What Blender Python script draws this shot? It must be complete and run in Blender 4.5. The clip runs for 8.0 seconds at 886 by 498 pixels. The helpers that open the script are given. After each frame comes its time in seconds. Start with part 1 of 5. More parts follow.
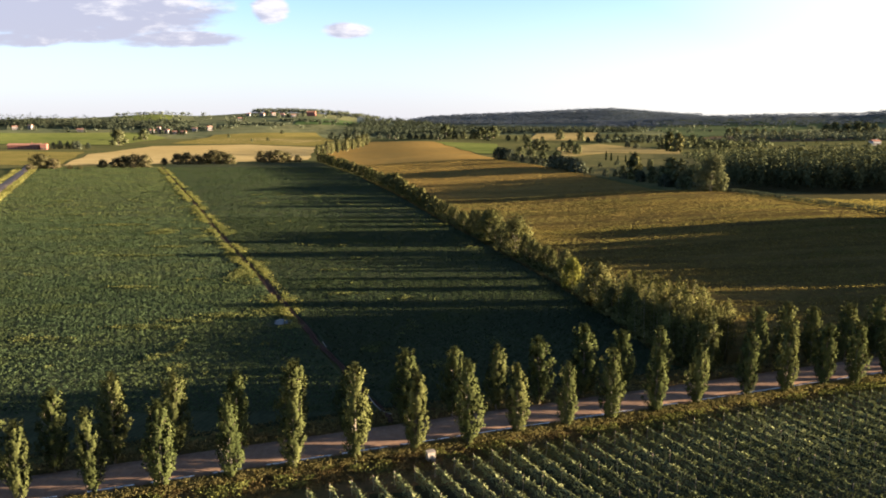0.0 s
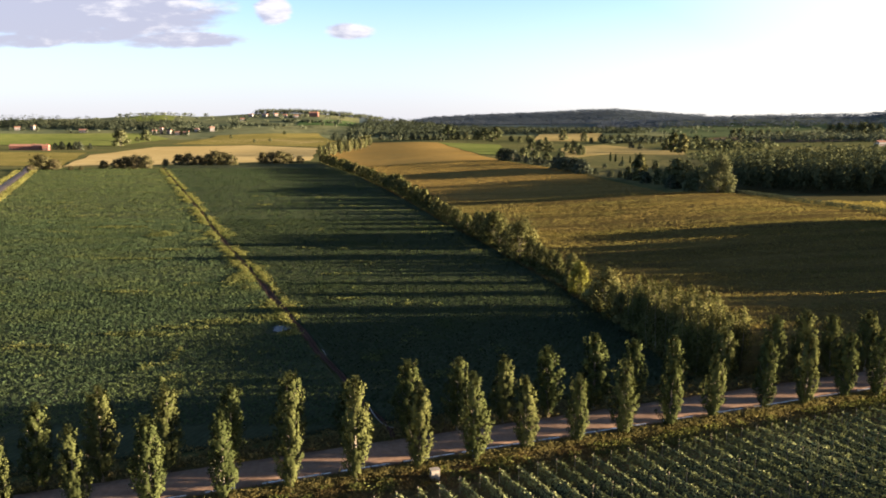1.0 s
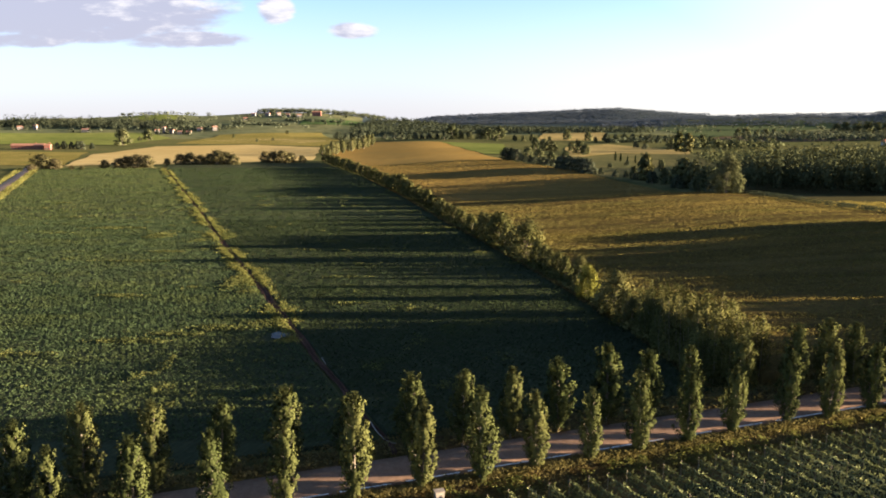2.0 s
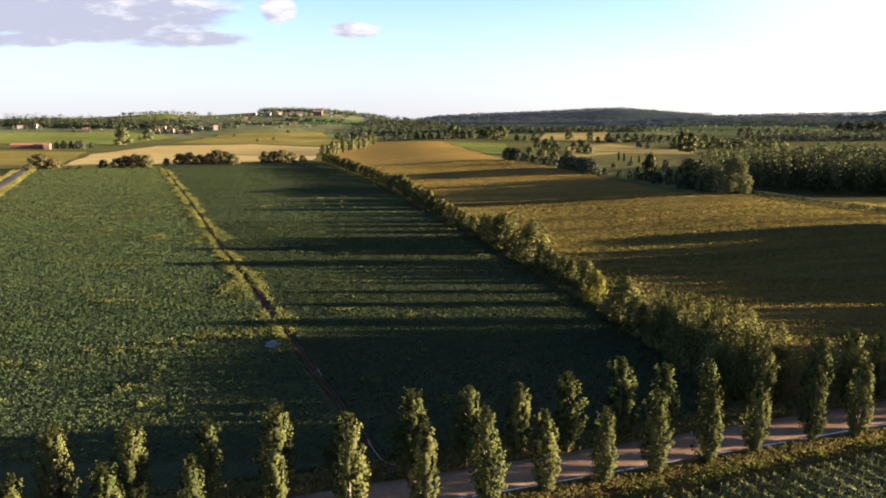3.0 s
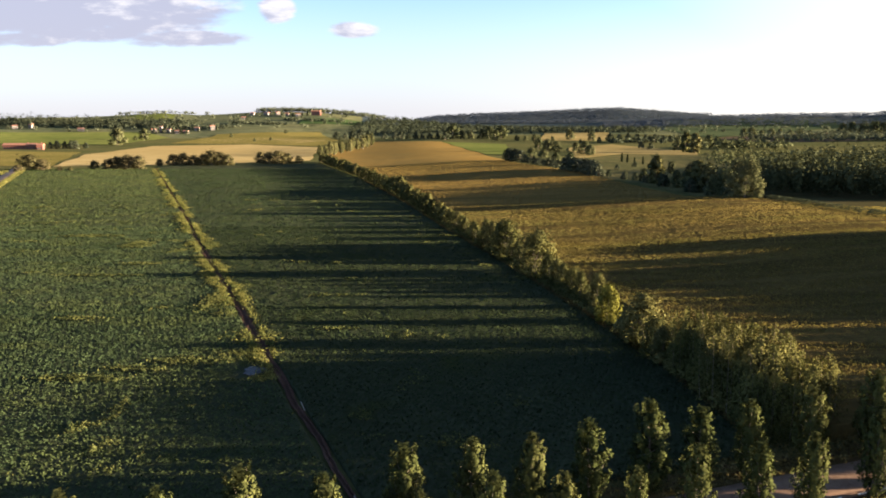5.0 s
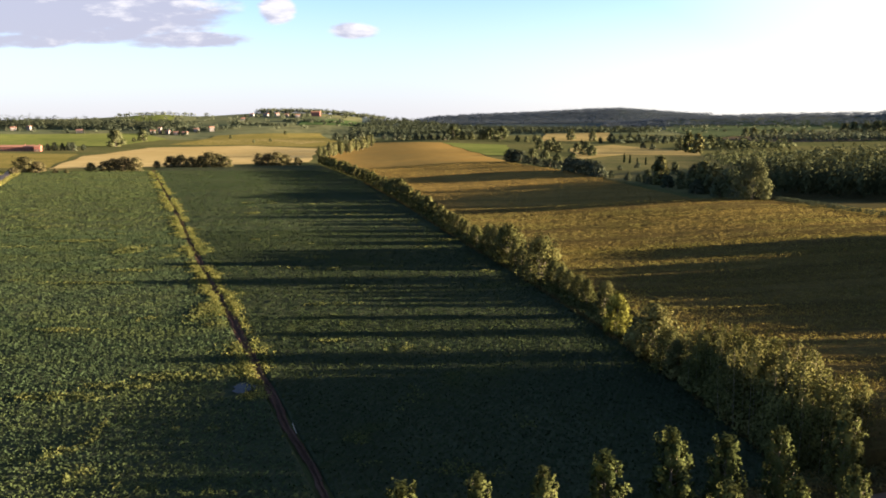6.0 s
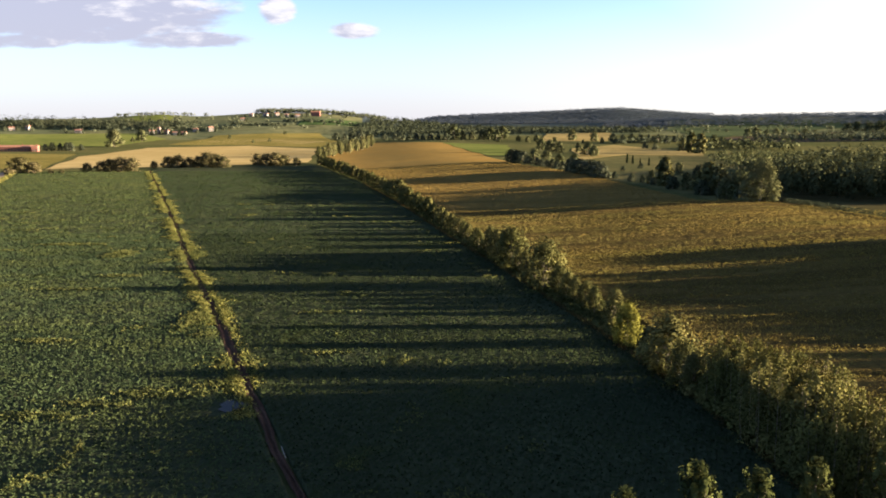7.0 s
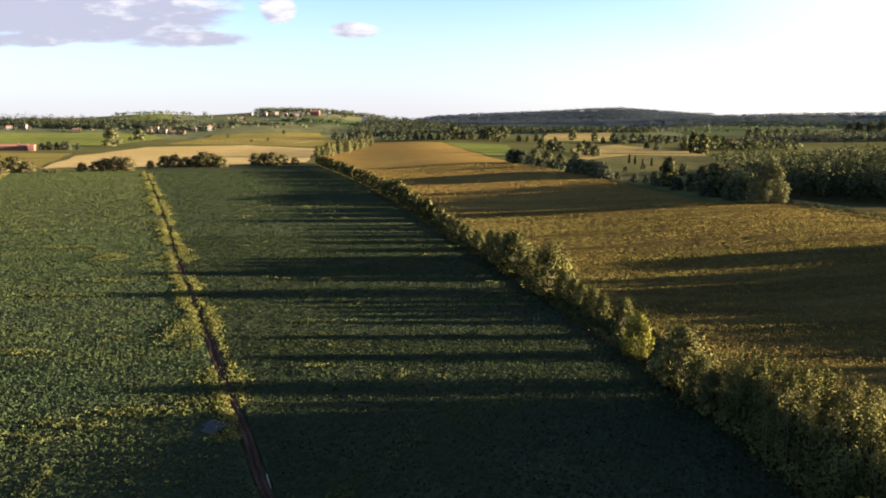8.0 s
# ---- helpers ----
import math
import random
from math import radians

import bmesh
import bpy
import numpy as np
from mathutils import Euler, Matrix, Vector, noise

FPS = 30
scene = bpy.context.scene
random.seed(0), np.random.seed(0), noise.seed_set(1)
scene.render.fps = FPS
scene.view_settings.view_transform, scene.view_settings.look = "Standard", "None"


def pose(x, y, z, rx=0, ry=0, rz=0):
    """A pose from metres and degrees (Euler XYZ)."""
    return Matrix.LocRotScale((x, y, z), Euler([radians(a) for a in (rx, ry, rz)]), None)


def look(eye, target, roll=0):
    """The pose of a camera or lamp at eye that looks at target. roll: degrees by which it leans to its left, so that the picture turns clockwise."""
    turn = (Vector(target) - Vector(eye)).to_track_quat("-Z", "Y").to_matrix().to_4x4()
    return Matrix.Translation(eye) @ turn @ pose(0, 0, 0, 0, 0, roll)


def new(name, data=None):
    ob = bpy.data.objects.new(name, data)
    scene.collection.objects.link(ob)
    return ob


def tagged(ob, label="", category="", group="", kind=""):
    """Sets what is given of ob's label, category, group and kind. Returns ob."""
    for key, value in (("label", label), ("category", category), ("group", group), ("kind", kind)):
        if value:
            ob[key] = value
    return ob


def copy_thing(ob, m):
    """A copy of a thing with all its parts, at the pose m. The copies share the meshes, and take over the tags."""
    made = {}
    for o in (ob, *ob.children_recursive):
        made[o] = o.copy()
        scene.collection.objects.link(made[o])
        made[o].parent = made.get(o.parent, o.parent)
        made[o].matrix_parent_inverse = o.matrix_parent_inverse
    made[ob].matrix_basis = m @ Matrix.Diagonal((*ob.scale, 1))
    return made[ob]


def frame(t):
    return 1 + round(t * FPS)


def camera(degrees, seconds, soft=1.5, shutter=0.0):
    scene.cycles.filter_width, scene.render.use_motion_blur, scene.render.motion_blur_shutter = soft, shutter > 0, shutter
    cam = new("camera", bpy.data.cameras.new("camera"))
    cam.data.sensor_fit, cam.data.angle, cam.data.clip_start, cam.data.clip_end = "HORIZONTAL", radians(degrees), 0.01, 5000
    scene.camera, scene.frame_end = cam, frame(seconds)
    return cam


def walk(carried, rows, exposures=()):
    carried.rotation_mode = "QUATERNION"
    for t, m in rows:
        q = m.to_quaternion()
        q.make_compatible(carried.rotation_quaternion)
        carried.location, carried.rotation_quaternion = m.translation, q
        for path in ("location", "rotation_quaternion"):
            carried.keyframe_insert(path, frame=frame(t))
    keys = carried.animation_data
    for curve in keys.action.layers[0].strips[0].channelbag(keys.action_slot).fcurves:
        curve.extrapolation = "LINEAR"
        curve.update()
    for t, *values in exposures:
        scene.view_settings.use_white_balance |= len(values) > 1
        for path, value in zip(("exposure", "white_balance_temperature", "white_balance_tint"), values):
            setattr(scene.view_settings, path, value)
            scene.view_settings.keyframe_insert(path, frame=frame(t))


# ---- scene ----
cam = camera(62.0, 8.0, soft=1.85)
PATH = [
    (0, (1.42, -6.368, 34.519), (1.449, -4.399, 34.169), 0.0),
    (0.5, (1.337, -4.514, 34.522), (1.363, -2.545, 34.174), 0.0),
    (1, (1.256, -2.538, 34.483), (1.278, -0.569, 34.135), -0.0),
    (1.5, (1.191, -0.367, 34.437), (1.208, 1.603, 34.088), -0.0),
    (3, (1.039, 7.169, 34.294), (1.049, 9.138, 33.943), 0.0),
    (3.5, (1.077, 9.956, 34.3), (1.087, 11.924, 33.949), 0.1),
    (4, (1.116, 12.857, 34.346), (1.127, 14.826, 33.994), 0.1),
    (4.5, (1.109, 15.792, 34.396), (1.121, 17.761, 34.044), 0.1),
    (6, (1.086, 24.604, 34.583), (1.097, 26.573, 34.233), -0.1),
    (6.5, (1.042, 27.653, 34.581), (1.052, 29.622, 34.23), -0.1),
    (7, (1.06, 30.772, 34.495), (1.07, 32.741, 34.145), -0.1),
    (7.5, (1.071, 33.982, 34.424), (1.081, 35.951, 34.073), -0.1),
    (8, (1.075, 37.188, 34.398), (1.086, 39.157, 34.047), -0.0),
]
walk(cam, [(t, look(eye, target, roll)) for t, eye, target, roll in PATH], [(0.0, 2.9, 6500, 14), (8.0, 2.9, 6500, 14)])
# ---------------------------------------------------------------- light
SUN_UP, SUN_TURN = radians(6.25), radians(0.6)  # height; turn from +x towards +y
SUN_DIR = Vector((math.cos(SUN_UP) * math.cos(SUN_TURN), math.cos(SUN_UP) * math.sin(SUN_TURN), math.sin(SUN_UP)))

sun_data = bpy.data.lights.new("sun", "SUN")
sun_data.energy, sun_data.angle, sun_data.color = 6.2, radians(0.55), (1.0, 0.825, 0.57)
sun = new("sun", sun_data)
sun.matrix_world = look(SUN_DIR * 100, (0, 0, 0))


class Net:
    """A short way to write node trees."""

    def __init__(self, tree):
        self.tree = tree

    def node(self, kind, inputs=None, operation="", shape="", bands=""):
        n = self.tree.nodes.new(kind)
        if operation:
            n.operation = operation
        if shape:
            n.interpolation_type = shape
        if bands:
            n.bands_direction = bands
        for k, v in (inputs or {}).items():
            self.put(n.inputs[k], v)
        return n

    def put(self, socket, v):
        if isinstance(v, bpy.types.NodeSocket):
            self.tree.links.new(v, socket)
        else:
            socket.default_value = v

    def math(self, op, a, b=0.0, c=0.0):
        return self.node("ShaderNodeMath", {0: a, 1: b, 2: c}, operation=op).outputs[0]

    def ramp(self, v, a, b, lo=0.0, hi=1.0):
        return self.node("ShaderNodeMapRange", {0: v, 1: a, 2: b, 3: lo, 4: hi}, shape="SMOOTHSTEP").outputs[0]

    def mix(self, f, a, b, how="MIX"):
        n = self.node("ShaderNodeMix")
        n.data_type, n.blend_type = "RGBA", how
        for i, v in ((0, f), (6, a), (7, b)):
            self.put(n.inputs[i], v)
        return n.outputs[2]

    def noise(self, vec, scale, detail=4.0, rough=0.55, distort=0.0):
        ins = {"Scale": scale, "Detail": detail, "Roughness": rough, "Distortion": distort}
        if vec is not None:
            ins["Vector"] = vec
        return self.node("ShaderNodeTexNoise", ins).outputs[0]


def make_world():
    world = bpy.data.worlds.new("sky")
    scene.world = world
    world.use_nodes = True
    world.node_tree.nodes.clear()
    n = Net(world.node_tree)
    sky = n.node("ShaderNodeTexSky")
    sky.sky_type, sky.sun_disc, sky.sun_elevation, sky.sun_rotation = "NISHITA", False, SUN_UP, math.pi / 2 - SUN_TURN
    sky.altitude, sky.air_density, sky.dust_density, sky.ozone_density = 60.0, 0.55, 0.4, 1.4
    d = n.node("ShaderNodeTexCoord").outputs["Generated"]
    xyz = n.node("ShaderNodeSeparateXYZ", {0: d})
    ahead = n.math("MAXIMUM", xyz.outputs[1], 0.02)
    u, v = n.math("DIVIDE", xyz.outputs[0], ahead), n.math("DIVIDE", xyz.outputs[2], ahead)
    flat = n.node("ShaderNodeCombineXYZ", {0: u, 1: n.math("MULTIPLY", v, 3.4)}).outputs[0]
    puff = n.noise(flat, 17.0, 7.0, 0.6, 0.3)
    # low haze, whiter towards the sun
    length = n.math("SQRT", n.math("ADD", n.math("POWER", xyz.outputs[0], 2.0), n.math("POWER", xyz.outputs[1], 2.0)))
    lift = n.math("DIVIDE", xyz.outputs[2], n.math("MAXIMUM", length, 0.001))
    toward = n.node("ShaderNodeVectorMath", {0: d, 1: tuple(SUN_DIR)}, operation="DOT_PRODUCT").outputs["Value"]
    haze = n.ramp(lift, -0.02, 0.19, 0.95, 0.0)
    glow = n.math("MULTIPLY", n.ramp(toward, 0.2, 0.58), n.ramp(lift, 0.1, 0.6, 1.0, 0.0))
    haze = n.math("MAXIMUM", haze, n.math("MULTIPLY", glow, 0.95))
    white = n.mix(n.ramp(toward, -0.1, 0.5), (1.8, 1.81, 1.95, 1), (2.3, 2.25, 2.13, 1))
    air = n.mix(haze, sky.outputs[0], white)
    cover = 0.0
    # cumulus banks: bearing, height and half sizes
    for cu, cv, ru, rv, k in ((-0.53, 0.143, 0.25, 0.038, 1.35), (-0.39, 0.137, 0.13, 0.034, 1.2), (-0.335, 0.101, 0.1, 0.012, 1.1), (-0.45, 0.11, 0.13, 0.016, 1.0),
                              (-0.55, 0.1, 0.08, 0.011, 1.0), (-0.21, 0.139, 0.026, 0.02, 1.25), (-0.108, 0.113, 0.036, 0.012, 1.05)):
        a = n.math("POWER", n.math("DIVIDE", n.math("SUBTRACT", u, cu), ru), 2.0)
        b = n.math("POWER", n.math("DIVIDE", n.math("SUBTRACT", v, cv), rv), 2.0)
        e = n.math("MULTIPLY", n.ramp(n.math("ADD", a, b), 0.0, 1.6, 1.0, 0.0), k)
        cover = n.math("MAXIMUM", e, cover)
    mask = n.ramp(n.math("ADD", n.math("MULTIPLY", n.math("SUBTRACT", puff, 0.5), 1.6), cover), 0.28, 0.95)
    mask = n.math("MULTIPLY", mask, n.ramp(cover, 0.0, 0.25))
    lit = n.ramp(n.math("ADD", n.noise(flat, 13.0, 5.0, 0.6), n.math("MULTIPLY", n.math("ADD", u, 0.35), 0.6)), 0.48, 0.68)
    tint = n.mix(lit, (1.26, 1.28, 1.56, 1), (2.3, 2.23, 2.25, 1))
    col = n.mix(n.math("MULTIPLY", mask, 0.9), air, tint)
    bg = n.node("ShaderNodeBackground", {"Color": col, "Strength": 0.062})
    n.tree.links.new(bg.outputs[0], n.node("ShaderNodeOutputWorld").inputs[0])


make_world()
# ---------------------------------------------------------------- materials
def fresh(name):
    m = bpy.data.materials.new(name)
    m.use_nodes = True
    m.node_tree.nodes.clear()
    n = Net(m.node_tree)
    out = n.node("ShaderNodeOutputMaterial")
    return m, n, out.inputs[0]


def rgb(c):
    return (*c, 1.0)


def leaf_mat(name, dark, light, glow=0.35, spread=0.35, gloss=0.6, drift=None):
    """Leaves: tint by leaf and by plant, light shining through them."""
    m, n, out = fresh(name)
    leaf = n.node("ShaderNodeNewGeometry").outputs["Random Per Island"]
    plant = n.node("ShaderNodeObjectInfo").outputs["Random"]
    where = n.node("ShaderNodeTexCoord").outputs["Object"]
    blot = n.ramp(n.noise(where, 0.35, 3.0), 0.35, 0.65)
    t = n.math("ADD", n.math("MULTIPLY", leaf, 0.28), n.math("MULTIPLY", blot, 0.72))
    col = n.mix(t, rgb(dark), rgb(light))
    if drift:
        tone, sx, sy, amount = drift
        slow = n.node("ShaderNodeMapping", {"Vector": where, "Scale": (sx, sy, 0.0)}).outputs[0]
        f = n.ramp(n.noise(slow, 1.0, 5.0, 0.6, 0.4), 0.44, 0.6, 0.0, amount)
        col = n.mix(f, col, rgb(tone))
    val = n.node("ShaderNodeMapRange", {0: plant, 3: 1 - spread, 4: 1 + spread}).outputs[0]
    col = n.node("ShaderNodeHueSaturation", {"Hue": n.node("ShaderNodeMapRange", {0: plant, 3: 0.515, 4: 0.485}).outputs[0], "Value": val, "Color": col}).outputs[0]
    p = n.node("ShaderNodeBsdfPrincipled", {"Base Color": col, "Roughness": gloss, "Specular IOR Level": 0.0})
    tr = n.node("ShaderNodeBsdfTranslucent", {"Color": n.mix(0.35, col, rgb((light[0] * 1.2, light[1] * 1.2, light[2] * 0.8)))})
    n.put(out, n.node("ShaderNodeMixShader", {0: glow, 1: p.outputs[0], 2: tr.outputs[0]}).outputs[0])
    return m


def ground_mat(name, a, b, c, big=0.02, fine=1.3, bump=0.4, rough=0.95, row=None, patch=None, streak=None):
    """Field or soil: three tones at a large and a small scale, clods as relief; row: (angle, spacing, depth) of drilled lines;
    patch: a further tone in loose patches; streak: a tone in long drifts across x."""
    m, n, out = fresh(name)
    where = n.node("ShaderNodeTexCoord").outputs["Object"]
    l, s = n.noise(where, big, 4.0, 0.6), n.noise(where, fine, 5.0, 0.65)
    col = n.mix(n.ramp(l, 0.38, 0.62), rgb(a), rgb(b))
    col = n.mix(n.math("MULTIPLY", n.ramp(s, 0.4, 0.7), 0.75), col, rgb(c))
    height = n.math("MULTIPLY", s, 1.0)
    if patch:
        f = n.math("MULTIPLY", n.ramp(n.noise(where, big * 4.5, 6.0, 0.7, 0.6), 0.55, 0.68), 0.8)
        col = n.mix(f, col, rgb(patch))
    if streak:
        long = n.node("ShaderNodeMapping", {"Vector": where, "Scale": (0.02, 0.16, 0.0)}).outputs[0]
        f = n.ramp(n.noise(long, 1.0, 6.0, 0.62, 0.5), 0.44, 0.6, 0.0, 0.75)
        col = n.mix(f, col, rgb(streak))
    if row:
        turn, gap, depth = row
        lines = n.node("ShaderNodeMapping", {"Vector": where, "Rotation": (0, 0, radians(turn))}).outputs[0]
        w = n.node("ShaderNodeTexWave", {"Vector": lines, "Scale": 0.314 / gap, "Distortion": 0.9, "Detail": 2.0}, bands="X").outputs[1]
        col = n.mix(n.math("MULTIPLY", w, depth), col, rgb(tuple(v * 0.45 for v in a)))
        height = n.math("ADD", height, n.math("MULTIPLY", w, -0.6 * depth))
    bp = n.node("ShaderNodeBump", {"Strength": bump, "Distance": 0.5, "Height": height}).outputs[0]
    p = n.node("ShaderNodeBsdfPrincipled", {"Base Color": col, "Roughness": rough, "Specular IOR Level": 0.0, "Normal": bp})
    n.put(out, p.outputs[0])
    return m


def plain_mat(name, a, b, scale=3.0, rough=0.8, bump=0.2, dist=0.02, vary=0.0, shine=0.06):
    """Paint, stone, bark, tile: two tones of grain with relief."""
    m, n, out = fresh(name)
    where = n.node("ShaderNodeTexCoord").outputs["Object"]
    s = n.noise(where, scale, 6.0, 0.65)
    col = n.mix(n.ramp(s, 0.35, 0.65), rgb(a), rgb(b))
    big = n.noise(where, scale * 0.15, 3.0)
    col = n.mix(n.ramp(big, 0.4, 0.75, 0.0, 0.35), col, rgb(tuple(v * 0.6 for v in a)))
    if vary:
        k = n.node("ShaderNodeMapRange", {0: n.node("ShaderNodeObjectInfo").outputs["Random"], 3: 1 - vary, 4: 1 + vary}).outputs[0]
        col = n.node("ShaderNodeHueSaturation", {"Value": k, "Color": col}).outputs[0]
    bp = n.node("ShaderNodeBump", {"Strength": bump, "Distance": dist, "Height": s}).outputs[0]
    n.put(out, n.node("ShaderNodeBsdfPrincipled", {"Base Color": col, "Roughness": rough, "Specular IOR Level": shine, "Normal": bp}).outputs[0])
    return m


ROW_TURN = 22.6  # the drilled rows of the near fields lean this far left of +y
M = {
    "poplar": leaf_mat("poplar_leaves", (0.034, 0.04, 0.014), (0.082, 0.087, 0.03), glow=0.06, spread=0.15),
    "hedge": leaf_mat("hedge_leaves", (0.038, 0.042, 0.016), (0.125, 0.116, 0.041), glow=0.06, spread=0.22),
    "thicket": leaf_mat("thicket_leaves", (0.028, 0.031, 0.0115), (0.112, 0.105, 0.034), glow=0.05, spread=0.12),
    "yellow": leaf_mat("yellowing_leaves", (0.085, 0.082, 0.02), (0.19, 0.17, 0.04), glow=0.12, spread=0.1),
    # far and far_dark: lightened, so some distance haze sits in the leaf colour
    "far": leaf_mat("hazed_far_leaves", (0.052, 0.059, 0.03), (0.102, 0.105, 0.047), glow=0.12, spread=0.25),
    "far_dark": leaf_mat("hazed_far_dark_leaves", (0.045, 0.054, 0.036), (0.075, 0.083, 0.05), glow=0.15),
    "wood": leaf_mat("wood_leaves", (0.04, 0.046, 0.023), (0.068, 0.073, 0.036), glow=0.1),
    # ridge: blue-grey tint is distance haze put into the leaf colour
    "ridge": leaf_mat("hazed_ridge_leaves", (0.105, 0.124, 0.148), (0.13, 0.15, 0.178), spread=0.1),
    "pale": leaf_mat("pale_leaves", (0.06, 0.062, 0.026), (0.112, 0.106, 0.043), glow=0.12),
    "cypress": leaf_mat("cypress_leaves", (0.0072, 0.012, 0.006), (0.018, 0.0252, 0.0108), glow=0.1),
    "soy": leaf_mat("soy_leaves", (0.029, 0.045, 0.021), (0.046, 0.066, 0.029), glow=0.2, drift=((0.056, 0.07, 0.024), 0.045, 0.11, 0.6)),
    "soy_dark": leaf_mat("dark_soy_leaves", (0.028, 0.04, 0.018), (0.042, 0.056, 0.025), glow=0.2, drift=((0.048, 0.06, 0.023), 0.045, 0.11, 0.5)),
    # far copy of soy_dark, its brighter sunlit look put into the colour
    "soy_far_dark": leaf_mat("brightened_far_dark_soy_leaves", (0.043, 0.063, 0.028), (0.057, 0.078, 0.034), glow=0.25, drift=((0.062, 0.072, 0.027), 0.03, 0.1, 0.5)),
    "oak": leaf_mat("oak_leaves", (0.036, 0.041, 0.019), (0.086, 0.088, 0.04), glow=0.08),
    "olive": leaf_mat("olive_leaves", (0.06, 0.056, 0.027), (0.105, 0.09, 0.042), glow=0.12, spread=0.2),
    # far copy of soy, its brighter sunlit look put into the colour
    "soy_far": leaf_mat("brightened_far_soy_leaves", (0.042, 0.06, 0.022), (0.056, 0.075, 0.027), glow=0.25, drift=((0.075, 0.082, 0.028), 0.03, 0.1, 0.55)),
    "weed_soft": leaf_mat("field_weed_leaves", (0.05, 0.062, 0.021), (0.088, 0.092, 0.03), glow=0.25),
    "corn_far": leaf_mat("far_corn_leaves", (0.25, 0.155, 0.05), (0.3, 0.19, 0.062), glow=0.3, drift=((0.15, 0.1, 0.033), 0.01, 0.05, 0.6)),
    "weed": leaf_mat("weed_leaves", (0.075, 0.083, 0.024), (0.15, 0.145, 0.042), glow=0.25),
    # drift: greenish streaks, also painting bands of light and shade over the swells
    "corn": leaf_mat("corn_leaves", (0.14, 0.106, 0.034), (0.23, 0.174, 0.054), glow=0.25, drift=((0.14, 0.13, 0.038), 0.02, 0.09, 0.8)),
    "dry": leaf_mat("dry_grass", (0.17, 0.13, 0.036), (0.26, 0.2, 0.055)),
    "vine": leaf_mat("vine_leaves", (0.046, 0.058, 0.026), (0.18, 0.19, 0.088), glow=0.1),
    "verge": leaf_mat("verge_leaves", (0.072, 0.062, 0.024), (0.15, 0.122, 0.046)),
    "rust": leaf_mat("rusty_leaves", (0.085, 0.055, 0.026), (0.17, 0.108, 0.046)),
    "bark": plain_mat("bark", (0.10, 0.08, 0.06), (0.2, 0.17, 0.13), 8.0, 0.9, 0.6),
    "asphalt": plain_mat("asphalt", (0.18, 0.112, 0.076), (0.225, 0.145, 0.1), 2.2, 0.85, 0.3, 0.01, shine=0.0),
    "gravel": plain_mat("lane_gravel", (0.36, 0.23, 0.15), (0.44, 0.29, 0.2), 1.2, 0.95, 0.3, 0.02, shine=0.0),
    "paint": plain_mat("road_paint", (0.62, 0.6, 0.56), (0.75, 0.73, 0.7), 5.0, 0.7, 0.1),
    "concrete": plain_mat("concrete", (0.2, 0.17, 0.14), (0.3, 0.255, 0.21), 4.0, 0.85, 0.3),
    "post": plain_mat("post_wood", (0.16, 0.12, 0.085), (0.28, 0.22, 0.16), 7.0, 0.85, 0.4),
    "wall_red": plain_mat("brick_wall", (0.17, 0.07, 0.055), (0.23, 0.1, 0.08), 1.4, 0.9, 0.2, vary=0.15),
    "wall_pale": plain_mat("plaster_wall", (0.21, 0.2, 0.19), (0.27, 0.26, 0.245), 0.9, 0.85, 0.1, vary=0.25),
    "roof": plain_mat("roof_tiles", (0.22, 0.1, 0.065), (0.32, 0.16, 0.11), 2.5, 0.85, 0.4, vary=0.2),
    "pane": plain_mat("dark_window", (0.03, 0.035, 0.04), (0.06, 0.06, 0.065), 2.0, 0.15, 0.0, shine=0.5),
    "shutter": plain_mat("shutter_paint", (0.10, 0.07, 0.05), (0.16, 0.11, 0.08), 6.0, 0.7, 0.1),
    "water": plain_mat("puddle_water", (0.018, 0.016, 0.018), (0.024, 0.021, 0.023), 1.0, 0.2, 0.02, shine=0.03),
    "soil": ground_mat("ditch_soil", (0.07, 0.038, 0.027), (0.105, 0.056, 0.04), (0.04, 0.026, 0.02), 0.2, 3.0),
}
